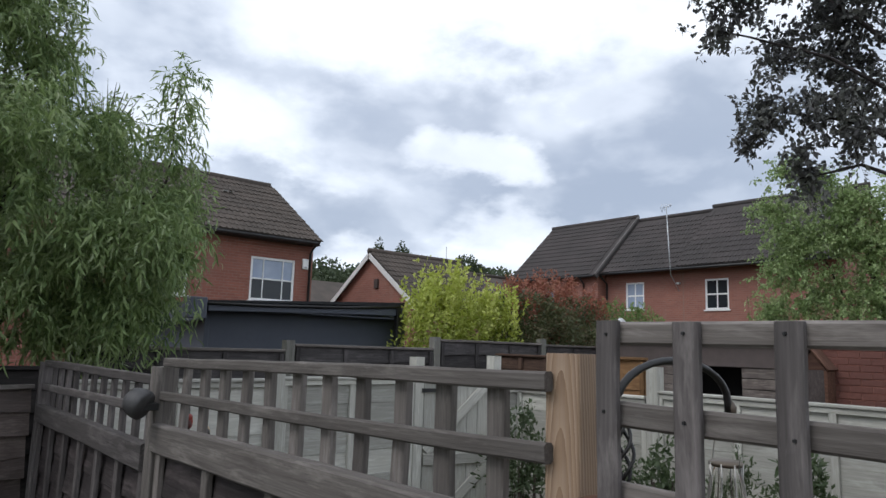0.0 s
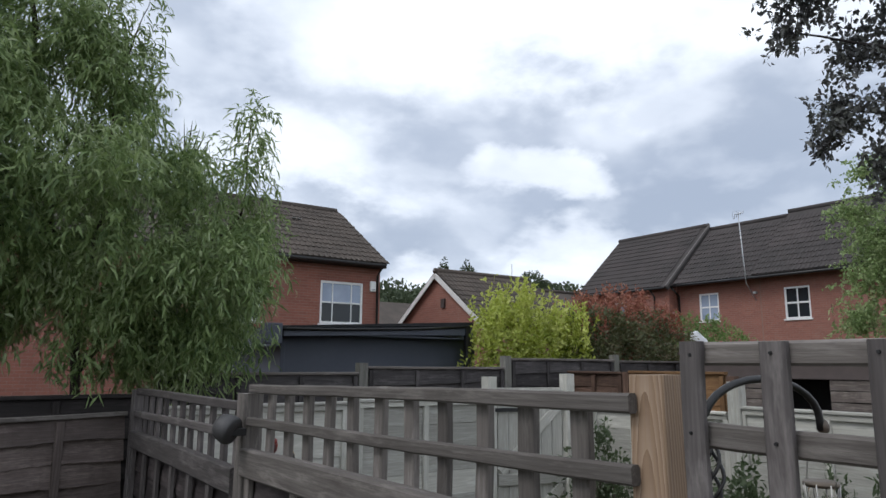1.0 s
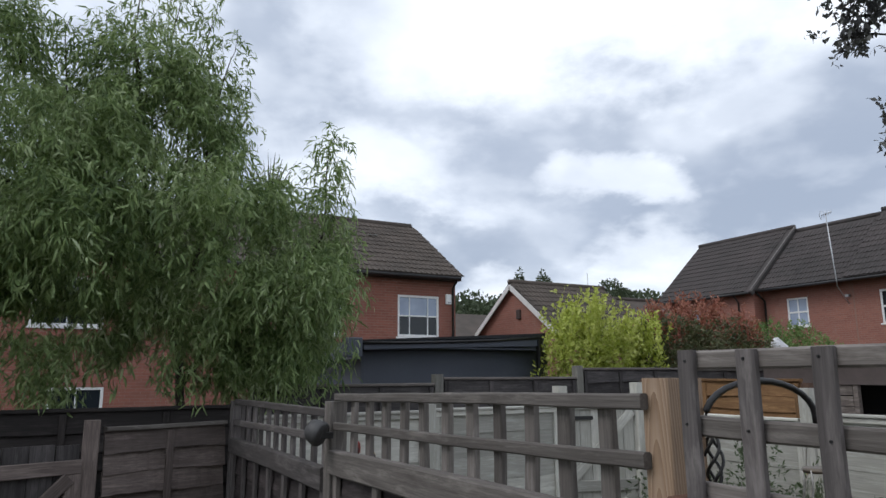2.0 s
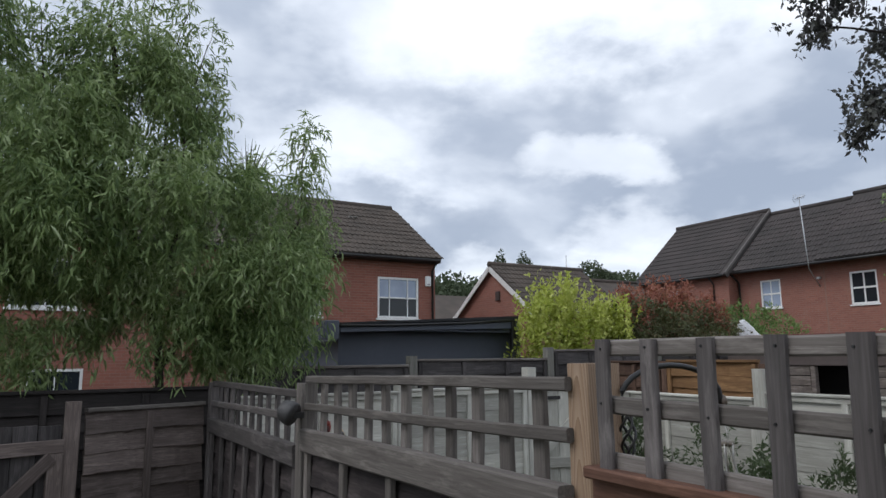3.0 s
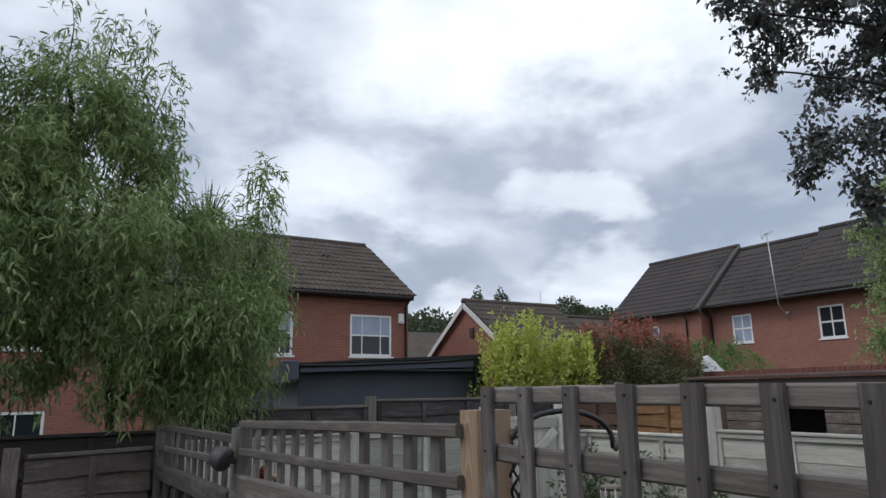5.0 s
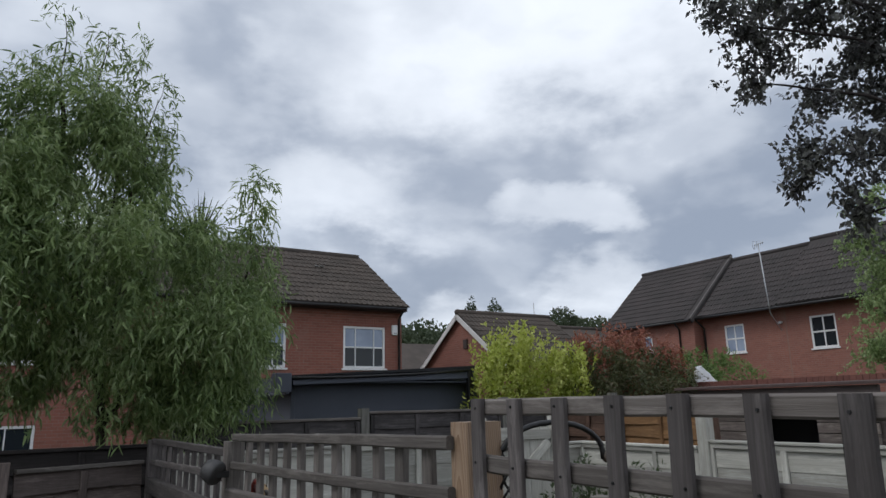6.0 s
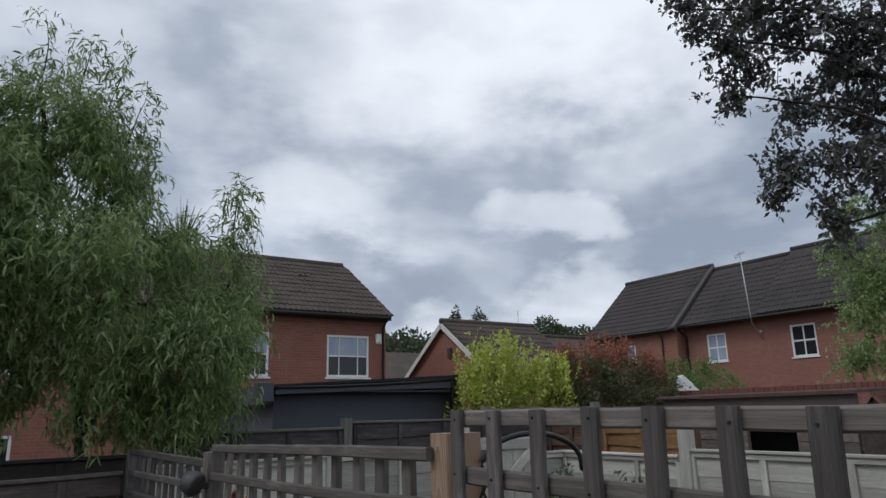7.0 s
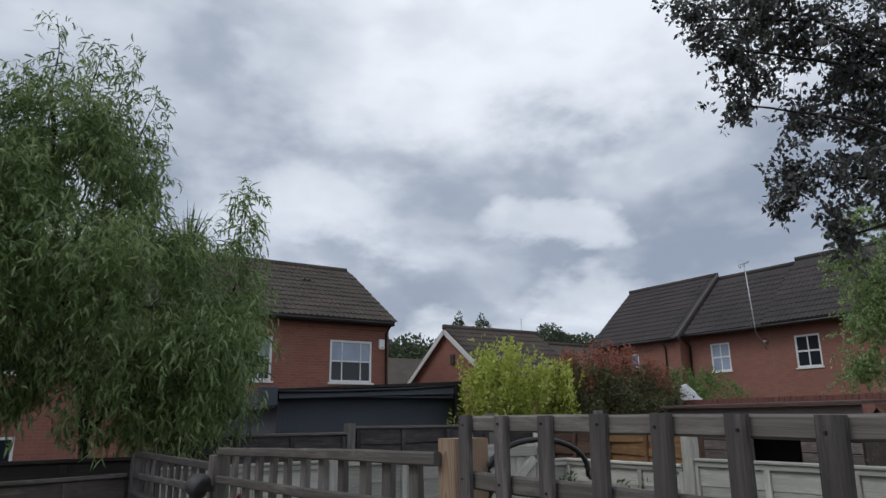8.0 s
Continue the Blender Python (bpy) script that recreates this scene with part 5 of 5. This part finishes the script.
def willow_tree():
    rng = np.random.default_rng(11)
    p = thing("willow_tree", (-4.95, -0.12, 0), "bushy green willow tree with drooping narrow leaves", "tree", "garden trees")
    limb([(-4.95, -0.12, -0.1), (-4.92, -0.15, 0.9), (-4.87, -0.25, 1.9), (-4.75, -0.6, 3.1), (-4.65, -0.78, 4.4)], 0.050, 0.012, BARK, p, "trunk", 10)
    for pts in ([(-4.88, -0.22, 1.6), (-4.6, 0.10, 2.2), (-4.32, 0.50, 2.55)], [(-4.83, -0.35, 2.2), (-4.75, -1.1, 2.8), (-4.65, -1.7, 3.2), (-4.6, -1.9, 3.9)],
                [(-4.85, -0.28, 2.0), (-4.4, -0.2, 2.7), (-4.3, -0.2, 3.4)], [(-4.8, -0.6, 2.4), (-5.1, -0.3, 3.2), (-5.0, -0.2, 3.9)]):
        limb(pts, 0.030, 0.008, BARK, p)
    limb([(-4.32, 0.50, 2.55), (-4.24, 0.64, 2.68), (-4.20, 0.70, 2.78)], 0.009, 0.008, BARK, p)
    shapes = [(-4.60, -0.62, 3.80, 0.40, 0.32, 0.48), (-4.65, -0.55, 3.40, 0.66, 0.46, 0.58), (-4.55, -0.38, 2.72, 0.80, 0.92, 0.62), (-4.45, 0.28, 2.34, 0.66, 0.68, 0.60), (-4.35, 0.22, 2.62, 0.45, 0.42, 0.30), (-4.4, 0.46, 2.22, 0.5, 0.50, 0.45),
              (-4.22, 0.62, 2.76, 0.26, 0.24, 0.34), (-4.6, -1.75, 3.25, 0.85, 0.75, 1.05), (-4.3, -1.25, 3.2, 0.5, 0.4, 0.7), (-4.6, -2.1, 2.2, 0.7, 0.75, 0.7), (-4.5, -1.15, 2.65, 0.8, 0.7, 0.60), (-4.55, -0.25, 1.98, 0.55, 0.45, 0.40), (-4.5, -0.95, 1.95, 0.4, 0.28, 0.40)]
    # hanging clumps: each a bundle of shoots that falls from one point, with shaded hollows between
    heart, way = in_ellipsoids(shapes, 430, rng, 0.80)
    gap = np.array([noise.noise(Vector(q) * 1.9) for q in heart])
    heart, way = heart[gap > -0.30], way[gap > -0.30]
    size = rng.uniform(0.55, 1.35, len(heart))
    per = 26
    start = np.repeat(heart, per, axis=0) + rng.normal(size=(len(heart) * per, 3)) * np.array([0.075, 0.075, 0.085]) * np.repeat(size, per)[:, None]
    out = np.repeat(way + rng.normal(scale=0.25, size=way.shape), per, axis=0)
    # leaders: slender leading shoots above the crown with side shoots that arch over
    leaders = [((-4.20, 0.70, 2.76), (-4.10, 0.76, 3.60), 84, 1.3), ((-4.65, -0.70, 3.9), (-4.55, -0.80, 4.97), 30, 0.75), ((-4.60, -0.50, 3.9), (-4.50, -0.46, 4.82), 38, 0.9), ((-4.60, -0.35, 3.8), (-4.50, -0.16, 4.80), 42, 0.9),
               ((-4.50, -0.20, 3.6), (-4.45, 0.00, 4.45), 42, 0.9), ((-4.50, -0.16, 3.4), (-4.40, 0.00, 4.08), 38, 0.9), ((-4.50, -0.14, 3.2), (-4.40, 0.12, 3.76), 38, 0.9), ((-4.65, -0.85, 3.8), (-4.60, -0.98, 4.50), 42, 0.9),
               ((-4.60, -0.62, 4.0), (-4.72, -0.64, 4.70), 42, 0.9), ((-4.60, -1.50, 3.9), (-4.50, -1.60, 4.70), 42, 1.0), ((-4.60, -1.20, 3.6), (-4.50, -1.22, 4.35), 42, 0.9), ((-4.60, -1.9, 3.8), (-4.60, -2.0, 4.55), 42, 1.0)]
    tail = []
    for base, tip, m, reach in leaders:
        limb([base, tuple(Vector(base).lerp(Vector(tip), 0.5) + Vector((0.02, -0.02, 0))), tip], 0.009, 0.002, BARK, p, "leader", 5)
        u = rng.uniform(0, 1, m)
        turn = rng.uniform(0, 6.28, m)
        start = np.concatenate([start, np.array(base) + (np.array(tip) - np.array(base)) * u[:, None]])
        out = np.concatenate([out, np.stack([np.cos(turn), np.sin(turn), 0.25 + 0.6 * u], axis=1) * ((1.15 - 0.55 * u) * reach)[:, None]])
        tail.append(u)
    tail = np.concatenate(tail)
    n = len(start)
    loose = np.arange(n) >= n - len(tail)
    steps = 18
    heading = out * np.array([0.6, 0.6, 0.4]) + rng.normal(scale=0.25, size=(n, 3))
    heading[loose] = out[loose]
    pos = start.copy()
    P, A = [], []
    slow = rng.uniform(0.020, 0.031, n)[:, None]
    length = rng.integers(7, steps, n)
    slow[loose] = 0.020
    length[loose] = np.where(tail > 0.5, 10, 14)
    ragged = np.repeat(rng.uniform(-0.08, 0.22, n // 13 + 1), 13)[:n]
    for k in range(steps):
        heading += np.array([0, 0, -0.11]) + rng.normal(scale=0.10, size=(n, 3))
        heading[loose] += np.array([0, 0, -0.03])
        heading /= np.linalg.norm(heading, axis=1, keepdims=True)
        pos = pos + heading * slow
        hem = 1.46 + 0.32 * np.exp(-((pos[:, 1] + 0.57) / 0.16) ** 2) + ragged
        live = (length > k) & (pos[:, 2] > hem) & ((pos[:, 1] < 1.02) | loose)
        live &= ~((pos[:, 2] > 1.98) & (pos[:, 2] < 2.16) & (pos[:, 1] < -0.70) & (rng.uniform(size=n) < 0.85))
        side = np.cross(heading, rng.normal(size=(n, 3)))
        P.append(pos[live] + side[live] * 0.004)
        A.append((heading * 0.55 + side * 0.7 + rng.normal(scale=0.22, size=(n, 3)) + np.array([0, 0, -0.25]))[live])
    P, A = np.concatenate(P), np.concatenate(A)
    crown = part("crown", curled_leaves("crown", P, A, 0.102, 0.0146, rng, WILLOW), None, p)
    crown["kind"] = "stuff"
    return p


willow_tree()


def palm():
    p = thing("cordyline_palm", (-5.62, 0.52, 0), "spiky cordyline palm rising behind the willow", "palm tree", "garden trees")
    limb([(-5.62, 0.60, -0.1), (-5.60, 0.60, 1.6), (-5.60, 0.60, 3.38)], 0.07, 0.05, BARK, p, "trunk")
    rng = random.Random(3)
    for k in range(46):
        a, e = rng.uniform(0, 6.28), radians(rng.uniform(22, 86))
        d = Vector((math.cos(a) * math.cos(e), math.sin(a) * math.cos(e), math.sin(e)))
        s = d.cross(Vector((0.1, 0.2, 1))).normalized()
        L, w = rng.uniform(0.45, 0.64), 0.019
        o = Vector((-5.60, 0.60, 3.32))
        vs, fs = [], []
        for i in range(6):
            t = i / 5
            c = o + d * L * t + Vector((0, 0, -0.06 * t * t))
            ww = w * (1 - t * 0.93)
            nn = s.cross(d) * ww * 0.3
            vs += [c - s * ww + nn, c, c + s * ww + nn]
        for i in range(5):
            b = i * 3
            fs += [(b, b + 1, b + 4, b + 3), (b + 1, b + 2, b + 5, b + 4)]
        part("frond", mesh_of("frond", vs, fs), PALM, p)


palm()


def spray_tree(name, at, label, limbs, tips, material, bark, leaf, width, per_tip, spread, seed, droop=0.2, trunk_r=0.12):
    """A tree of limbs that end in uneven sprays of leaves round the given tips (x, y, z, reach)."""
    rng = np.random.default_rng(seed)
    p = thing(name, (at[0], at[1], 0), label, "tree", "garden trees")
    limb(limbs[0], trunk_r, trunk_r * 0.35, bark, p, "trunk", 10)
    for pts in limbs[1:]:
        limb(pts, trunk_r * 0.30, 0.008, bark, p)
    P, A = [], []
    tv, tf = [], []
    crown_c = np.mean([t[:3] for t in tips], axis=0)
    for tip in tips:
        c, reach = np.array(tip[:3]), tip[3]
        nt = max(3, int(per_tip * reach ** 1.5))
        for _ in range(nt):
            d = rng.normal(size=3); d[2] *= 0.55
            d += (c - crown_c) * 0.35
            d /= np.linalg.norm(d)
            a = c - d * reach * rng.uniform(0.1, 0.9) + rng.normal(scale=spread * 0.3 * reach, size=3)
            ln = reach * rng.uniform(0.6, 1.35)
            m = int(10 + 16 * ln / 0.5)
            s = rng.uniform(0, 1, m)
            bend = np.array([0, 0, -0.25 * ln])
            q = a + d * ln * s[:, None] + bend * (s ** 2)[:, None] + rng.normal(scale=0.028, size=(m, 3))
            P.append(q)
            A.append(d * 0.5 + rng.normal(scale=0.8, size=(m, 3)) + np.array([0, 0, -0.3]))
            k = len(tv)
            e = a + d * ln + bend
            u = np.cross(d, [0.2, 0.1, 1.0]); u = u / np.linalg.norm(u) * 0.005
            tv += [a - u, a + u, e]
            tf.append((k, k + 1, k + 2))
    P, A = np.concatenate(P), np.concatenate(A)
    c = part("crown", leaves_mesh("crown", P, A, leaf, width, rng, droop, material), None, p)
    c["kind"] = "stuff"
    w = part("twig_growth", mesh_of("twig_growth", tv, tf), bark, p)
    w["kind"] = "stuff"
    return p


PLUM_TIPS = [(-2.50, 4.54, 5.83, .24), (-2.44, 4.74, 5.60, .28), (-2.36, 4.98, 5.32, .26), (-2.46, 5.17, 4.83, .26), (-2.40, 5.60, 3.92, .26), (-2.24, 5.64, 4.12, .34), (-2.02, 5.92, 3.58, .22),
             (-1.98, 5.98, 3.38, .24), (-2.26, 5.20, 5.11, .32), (-1.74, 5.9, 4.04, .34), (-1.60, 6.05, 3.80, .34), (-2.05, 5.83, 5.67, .5), (-1.81, 6.17, 5.26, .5), (-2.25, 6.0, 4.79, .36),
             (-1.77, 6.41, 4.78, .44), (-1.37, 6.25, 5.45, .55), (-2.25, 5.38, 5.9, .5), (-1.65, 6.55, 4.41, .36), (-2.1, 5.5, 6.4, .6), (-1.2, 6.4, 6.2, .7), (-1.0, 6.8, 4.9, .55), (-1.2, 6.5, 4.1, .45)]
spray_tree("plum_tree", (-0.55, 7.0), "tall tree with dark purple-green leaves and open sprays",
           [[(-0.55, 7.0, -0.3), (-0.6, 7.0, 1.8), (-0.75, 6.85, 3.4), (-0.95, 6.7, 5.0), (-1.2, 6.4, 6.6)], [(-0.75, 6.85, 3.3), (-1.5, 6.2, 3.9), (-2.2, 5.7, 4.1)], [(-0.8, 6.8, 3.8), (-1.7, 6.1, 4.6), (-2.4, 5.3, 4.85)],
            [(-0.9, 6.75, 4.3), (-1.7, 6.0, 5.2), (-2.4, 4.9, 5.4)], [(-0.95, 6.7, 4.9), (-1.8, 5.8, 5.7), (-2.5, 4.7, 5.7)], [(-0.7, 6.85, 3.0), (-1.5, 6.2, 3.5), (-2.0, 5.95, 3.4)]],
           [(x + 0.06, y + 0.09, z, r) for x, y, z, r in PLUM_TIPS], PLUM, PLUM_BARK, 0.068, 0.043, 150, 1.1, 21, 0.2, 0.09)
GREEN_TIPS = [(-5.99, 15.34, 6.1, 0.49), (-5.46, 15.64, 5.77, 0.61), (-6.37, 15.34, 5.17, 0.61), (-5.99, 15.72, 4.5, 0.87), (-5.17, 16.02, 4.57, 0.94), (-6.29, 15.64, 3.71, 0.72), (-5.62, 16.02, 3.17, 0.94), (-4.38, 16.25, 4.41, 1.01), (-4.49, 16.32, 3.16, 1.01), (-6.52, 15.57, 2.7, 0.61), (-4.93, 15.95, 5.24, 0.8), (-3.81, 16.47, 5.47, 1.01), (-3.52, 16.62, 3.82, 1.01), (-5.31, 16.02, 2.02, 0.87), (-4.12, 16.32, 2.02, 0.87)]
spray_tree("garden_tree", (-4.64, 17.07), "leafy mid-green garden tree beyond the brick wall",
           [[(-4.64, 17.07, -0.76), (-4.64, 17.0, 0.97), (-4.71, 16.84, 3.07), (-4.94, 16.54, 5.47)], [(-4.64, 16.92, 1.87), (-5.46, 16.47, 3.37), (-5.77, 16.17, 4.57)], [(-4.64, 16.92, 1.87), (-3.89, 16.92, 3.67), (-3.44, 17.07, 5.17)]],
           GREEN_TIPS, BIRCH, BARK, 0.080, 0.054, 105, 1.0, 8, 0.2, 0.16)


def shrub(name, at, label, shapes, material, n, leaf, width, seed, shoots=0, shoot_len=0.4, category="shrub", up=0.25, shoot_mat=None, shoot_label="dull red young leaves"):
    rng = np.random.default_rng(seed)
    p = thing(name, at, label, category, "shrubs")
    for k in range(5):
        a = k * 1.26
        s = shapes[k % len(shapes)]
        limb([at, ((at[0] + s[0]) / 2 + 0.08 * math.cos(a), (at[1] + s[1]) / 2 + 0.08 * math.sin(a), s[2] * 0.6), (s[0] + 0.1 * math.cos(a), s[1] + 0.1 * math.sin(a), s[2] + s[5] * 0.5)], 0.02, 0.006, BARK, p, "stem", 6)
    pos, out = in_ellipsoids(shapes, n, rng, 0.7)
    lump = np.array([noise.noise(Vector(q) * 2.6) + 0.7 * noise.noise(Vector(q) * 6.5) for q in pos])
    pos = pos + out * (lump * 0.27)[:, None]
    keep = pos[:, 2] > 0.05
    pos, out = pos[keep], out[keep]
    A = out * 0.6 + rng.normal(scale=0.7, size=pos.shape) + np.array([0, 0, up])
    P, D, SP, SD = [pos], [A], [], []
    for _ in range(shoots):
        s = shapes[rng.integers(len(shapes))]
        th = rng.uniform(0, 6.28)
        r = rng.uniform(0, 0.9)
        b = np.array([s[0] + s[3] * r * math.cos(th), s[1] + s[4] * r * math.sin(th), s[2] + s[5] * math.sqrt(max(0, 1 - r * r)) * 0.8])
        d = np.array([rng.normal(scale=0.18), rng.normal(scale=0.18), 1.0])
        m = 26
        t = rng.uniform(0, 1, m)
        L = shoot_len * rng.uniform(0.5, 1.1)
        SP.append(b + d * (t * L)[:, None] + rng.normal(scale=0.012, size=(m, 3)))
        SD.append(rng.normal(scale=0.7, size=(m, 3)) + np.array([0, 0, 0.7]))
    if shoot_mat:
        c = part("young_growth", leaves_mesh("young_growth", np.concatenate(SP), np.concatenate(SD), leaf, width, rng, 0.05, shoot_mat), None, p, shoot_label)
        c["kind"] = "stuff"
    else:
        P, D = P + SP, D + SD
    c = part("crown", leaves_mesh("crown", np.concatenate(P), np.concatenate(D), leaf, width, rng, 0.05, material), None, p)
    c["kind"] = "stuff"
    return p


shrub("golden_privet", (-5.2, 4.4, 0), "bright yellow-green privet bush with upright shoots", [(-5.2, 3.86, 1.58, 0.30, 0.24, 0.40), (-5.25, 4.16, 1.74, 0.34, 0.30, 0.50), (-5.2, 4.38, 1.76, 0.34, 0.26, 0.50), (-5.2, 4.74, 1.62, 0.36, 0.30, 0.40), (-5.1, 5.02, 1.62, 0.30, 0.22, 0.36), (-5.3, 4.4, 0.9, 0.4, 0.7, 0.8)], GOLD, 9500, 0.062, 0.030, 31, 250, 0.52, shoot_mat=GOLD_TIP, shoot_label="pale yellow young leaves")
shrub("photinia_hedge", (-5.3, 6.3, 0), "dark hedge with dull red young leaves on top", [(-5.3, 5.45, 1.75, 0.5, 0.42, 0.52), (-5.3, 6.0, 1.86, 0.5, 0.5, 0.52), (-5.35, 6.6, 1.88, 0.45, 0.5, 0.52), (-5.4, 7.08, 1.74, 0.35, 0.34, 0.50), (-5.3, 6.3, 0.9, 0.45, 1.1, 0.85)], PHOTINIA, 42000, 0.050, 0.026, 32, 300, 0.42, shoot_mat=RED_TIP)
shrub("green_shrub", (-6.2, 9.2, -0.2), "low green shrub behind the brick wall", [(-6.2, 8.75, 1.95, 0.5, 0.55, 0.42), (-6.2, 9.5, 1.90, 0.5, 0.6, 0.42), (-6.1, 9.2, 0.9, 0.6, 0.9, 0.9)], SHRUB_GREEN, 16000, 0.055, 0.030, 33, 40, 0.3)
for i, (x, y, z, r) in enumerate(((-2.78, 2.95, 0.88, 0.24), (-2.12, 3.0, 0.86, 0.26), (-1.72, 3.02, 0.80, 0.20), (-1.22, 3.05, 0.78, 0.17), (-0.82, 3.0, 0.82, 0.20), (-0.2, 3.05, 0.80, 0.2))):
    shrub("border_shrub", (x, y, 0), "small grey-green shrub in front of the pale fence" if i % 2 else "small leafy green shrub in front of the pale fence", [(x, y, z, r, r * 0.9, r * 1.0), (x + 0.05, y, z * 0.5, r * 0.9, r * 0.8, z * 0.5)], GREEN_SHRUB, 1500, 0.05, 0.014 if i % 2 else 0.022, 50 + i, 16, 0.22)


# ---- far trees and the wooded hill ----
def far_tree(at, base, shapes, seed, n, leaf, label):
    rng = np.random.default_rng(seed)
    p = thing("far_tree", (at[0], at[1], base), label, "tree", "far trees")
    limb([(at[0], at[1], base), (at[0], at[1], (base + shapes[0][2]) / 2), (shapes[0][0], shapes[0][1], shapes[0][2])], 0.25, 0.08, BARK, p, "trunk")
    pos, out = in_ellipsoids(shapes, n, rng, 0.6)
    c = part("crown", leaves_mesh("crown", pos, out + rng.normal(scale=0.8, size=pos.shape), leaf, leaf * 0.6, rng, 0.1, FAR_WOOD), None, p)
    c["kind"] = "stuff"


far_tree((-47.6, 32.6), -0.7, [(-47.6, 32.6, 9.0, 0.55, 0.55, 1.3), (-47.55, 32.6, 10.1, 0.25, 0.25, 0.8), (-47.4, 32.4, 7.6, 0.9, 0.9, 1.4)], 61, 1700, 0.26, "distant dark green tree with a pointed crown")
far_tree((-46.4, 34.4), -0.7, [(-46.4, 34.3, 8.9, 0.75, 0.8, 1.3), (-46.5, 34.2, 10.0, 0.28, 0.28, 0.8), (-46.2, 35.0, 8.1, 0.7, 0.7, 1.1), (-46.2, 34.6, 7.4, 1.2, 1.2, 1.3)], 62, 2100, 0.26, "distant dark green tree with a rounded crown")
far_tree((-53.8, 48.4), -0.7, [(-53.8, 48.4, 9.6, 1.5, 1.5, 2.0), (-53.4, 49.6, 9.2, 1.5, 1.4, 1.6), (-54.4, 47.2, 8.6, 1.4, 1.3, 1.5)], 63, 3200, 0.32, "distant dark tree beside the terrace")


def far_woods():
    rng = np.random.default_rng(71)
    shapes = []
    for k in range(330):
        a = radians(rng.uniform(100, 215) if k < 190 else rng.uniform(134, 164))
        r = rng.uniform(112, 165)
        x, y = r * math.cos(a), r * math.sin(a)
        z = ground_height(x, y)
        s = rng.uniform(2.2, 4.2)
        shapes.append((x, y, z + s * 0.9 + 2.0, s, s, s * rng.uniform(0.9, 1.5)))
    pos, out = in_ellipsoids(shapes, 70000, rng, 0.75)
    ob = part("far_woodland", leaves_mesh("far_woodland", pos, out + rng.normal(scale=0.7, size=pos.shape), 0.95, 0.7, rng, 0.1, FAR_WOOD), None, None)
    tagged(ob, "dark green woodland on the distant hill", "woodland", kind="stuff")


far_woods()


# ---- roof tiles and brick courses ----
def tile_roofs():
    w = g = 0.33
    vs, fs = tile_shape(w, g)
    tile = mesh_of("roof_tile", vs, fs, TILE)
    for key, p in ROOFS:
        if key == "left":
            up = Vector((-19.76 + 16.32, 0, 6.72 - 4.545))
            n = int(up.length / g)
            m = slope_frame((-16.30, 3.38, 4.562), up, (0, 1, 0))
            for i in range(17):
                for j in range(n):
                    ob = part("roof_tile", tile, None, p, "", m @ Matrix.Translation((i * w, j * g, 0.004 * math.sin(i * 7.1 + j * 3.3))))
            joined_tiles("roof_tiles", m, [(i, j) for i in range(-37, 0) for j in range(n)], w, g, TILE, p)
        elif key == "end":
            up = Vector((0, 25.65 - 22.43, 7.84 - 4.92))
            n = int(up.length / g)
            joined_tiles("roof_tiles", slope_frame((-21.96, 22.43, 4.935), up, (1, 0, 0)), [(i, j) for i in range(14) for j in range(n)], 0.34, g, TILE_R, p)
        elif key == "mid":
            up = Vector((0, 25.68 - 22.77, 7.66 - 4.99))
            n = int(up.length / g)
            joined_tiles("roof_tiles", slope_frame((-16.82, 22.77, 5.005), up, (1, 0, 0)), [(i, j) for i in range(10) for j in range(n)], 0.34, g, TILE_R, p)
            up = Vector((0, 25.68 - 22.73, 7.82 - 5.03))
            joined_tiles("roof_tiles", slope_frame((-13.35, 22.73, 5.045), up, (1, 0, 0)), [(i, j) for i in range(17) for j in range(n)], 0.34, g, TILE_R, p)
        else:
            up = Vector((-2.75, 0, 4.87 - 2.98))
            n = int(up.length / g)
            joined_tiles("roof_tiles", slope_frame((-15.90, 12.17, 2.995), up, (0, 1, 0)), [(i, j) for i in range(12) for j in range(n)], 0.345, g, TILE, p)


tile_roofs()


def brick_pieces():
    wall = bpy.data.objects["garden_wall"]
    k = Mat("shade_darkened_red_brick", 0.9, spec=0.2)
    v = k.coords("World")
    # brick colours darkened to carry the plum tree's shade on this wall
    c = k.mix(k.random(), (0.175, 0.080, 0.066), (0.225, 0.100, 0.080))
    c = k.mix(k.mix(0.5, (0, 0, 0), k.noise(v, 30)), c, (0.12, 0.055, 0.045))
    k.bump(k.noise(v, 60), 0.4, 0.004)
    k.colour(c)
    bm = bmesh.new(); add_box(bm, 0, 0.215, 0, 0.012, 0, 0.065, 0.003)
    face = bpy.data.meshes.new("brick"); bm.to_mesh(face); bm.free(); face.materials.append(k.m)
    bm = bmesh.new(); add_box(bm, 0, 0.071, -0.01, 0.23, 0, 0.10, 0.003)
    edge = bpy.data.meshes.new("coping_brick"); bm.to_mesh(edge); bm.free(); edge.materials.append(k.m)
    rng = random.Random(9)
    for j in range(11):
        for i in range(8):
            x = -2.62 + i * 0.225 + (0.1125 if j % 2 else 0)
            part("brick", face, None, wall, "", pose(x, 7.530 + rng.uniform(-0.003, 0.003), 1.02 + j * 0.075))
    for i in range(100):
        part("coping_brick", edge, None, wall, "", pose(-5.55 + i * 0.0752, 7.54 + rng.uniform(-0.004, 0.004), 1.845 + rng.uniform(-0.003, 0.003)))


brick_pieces()
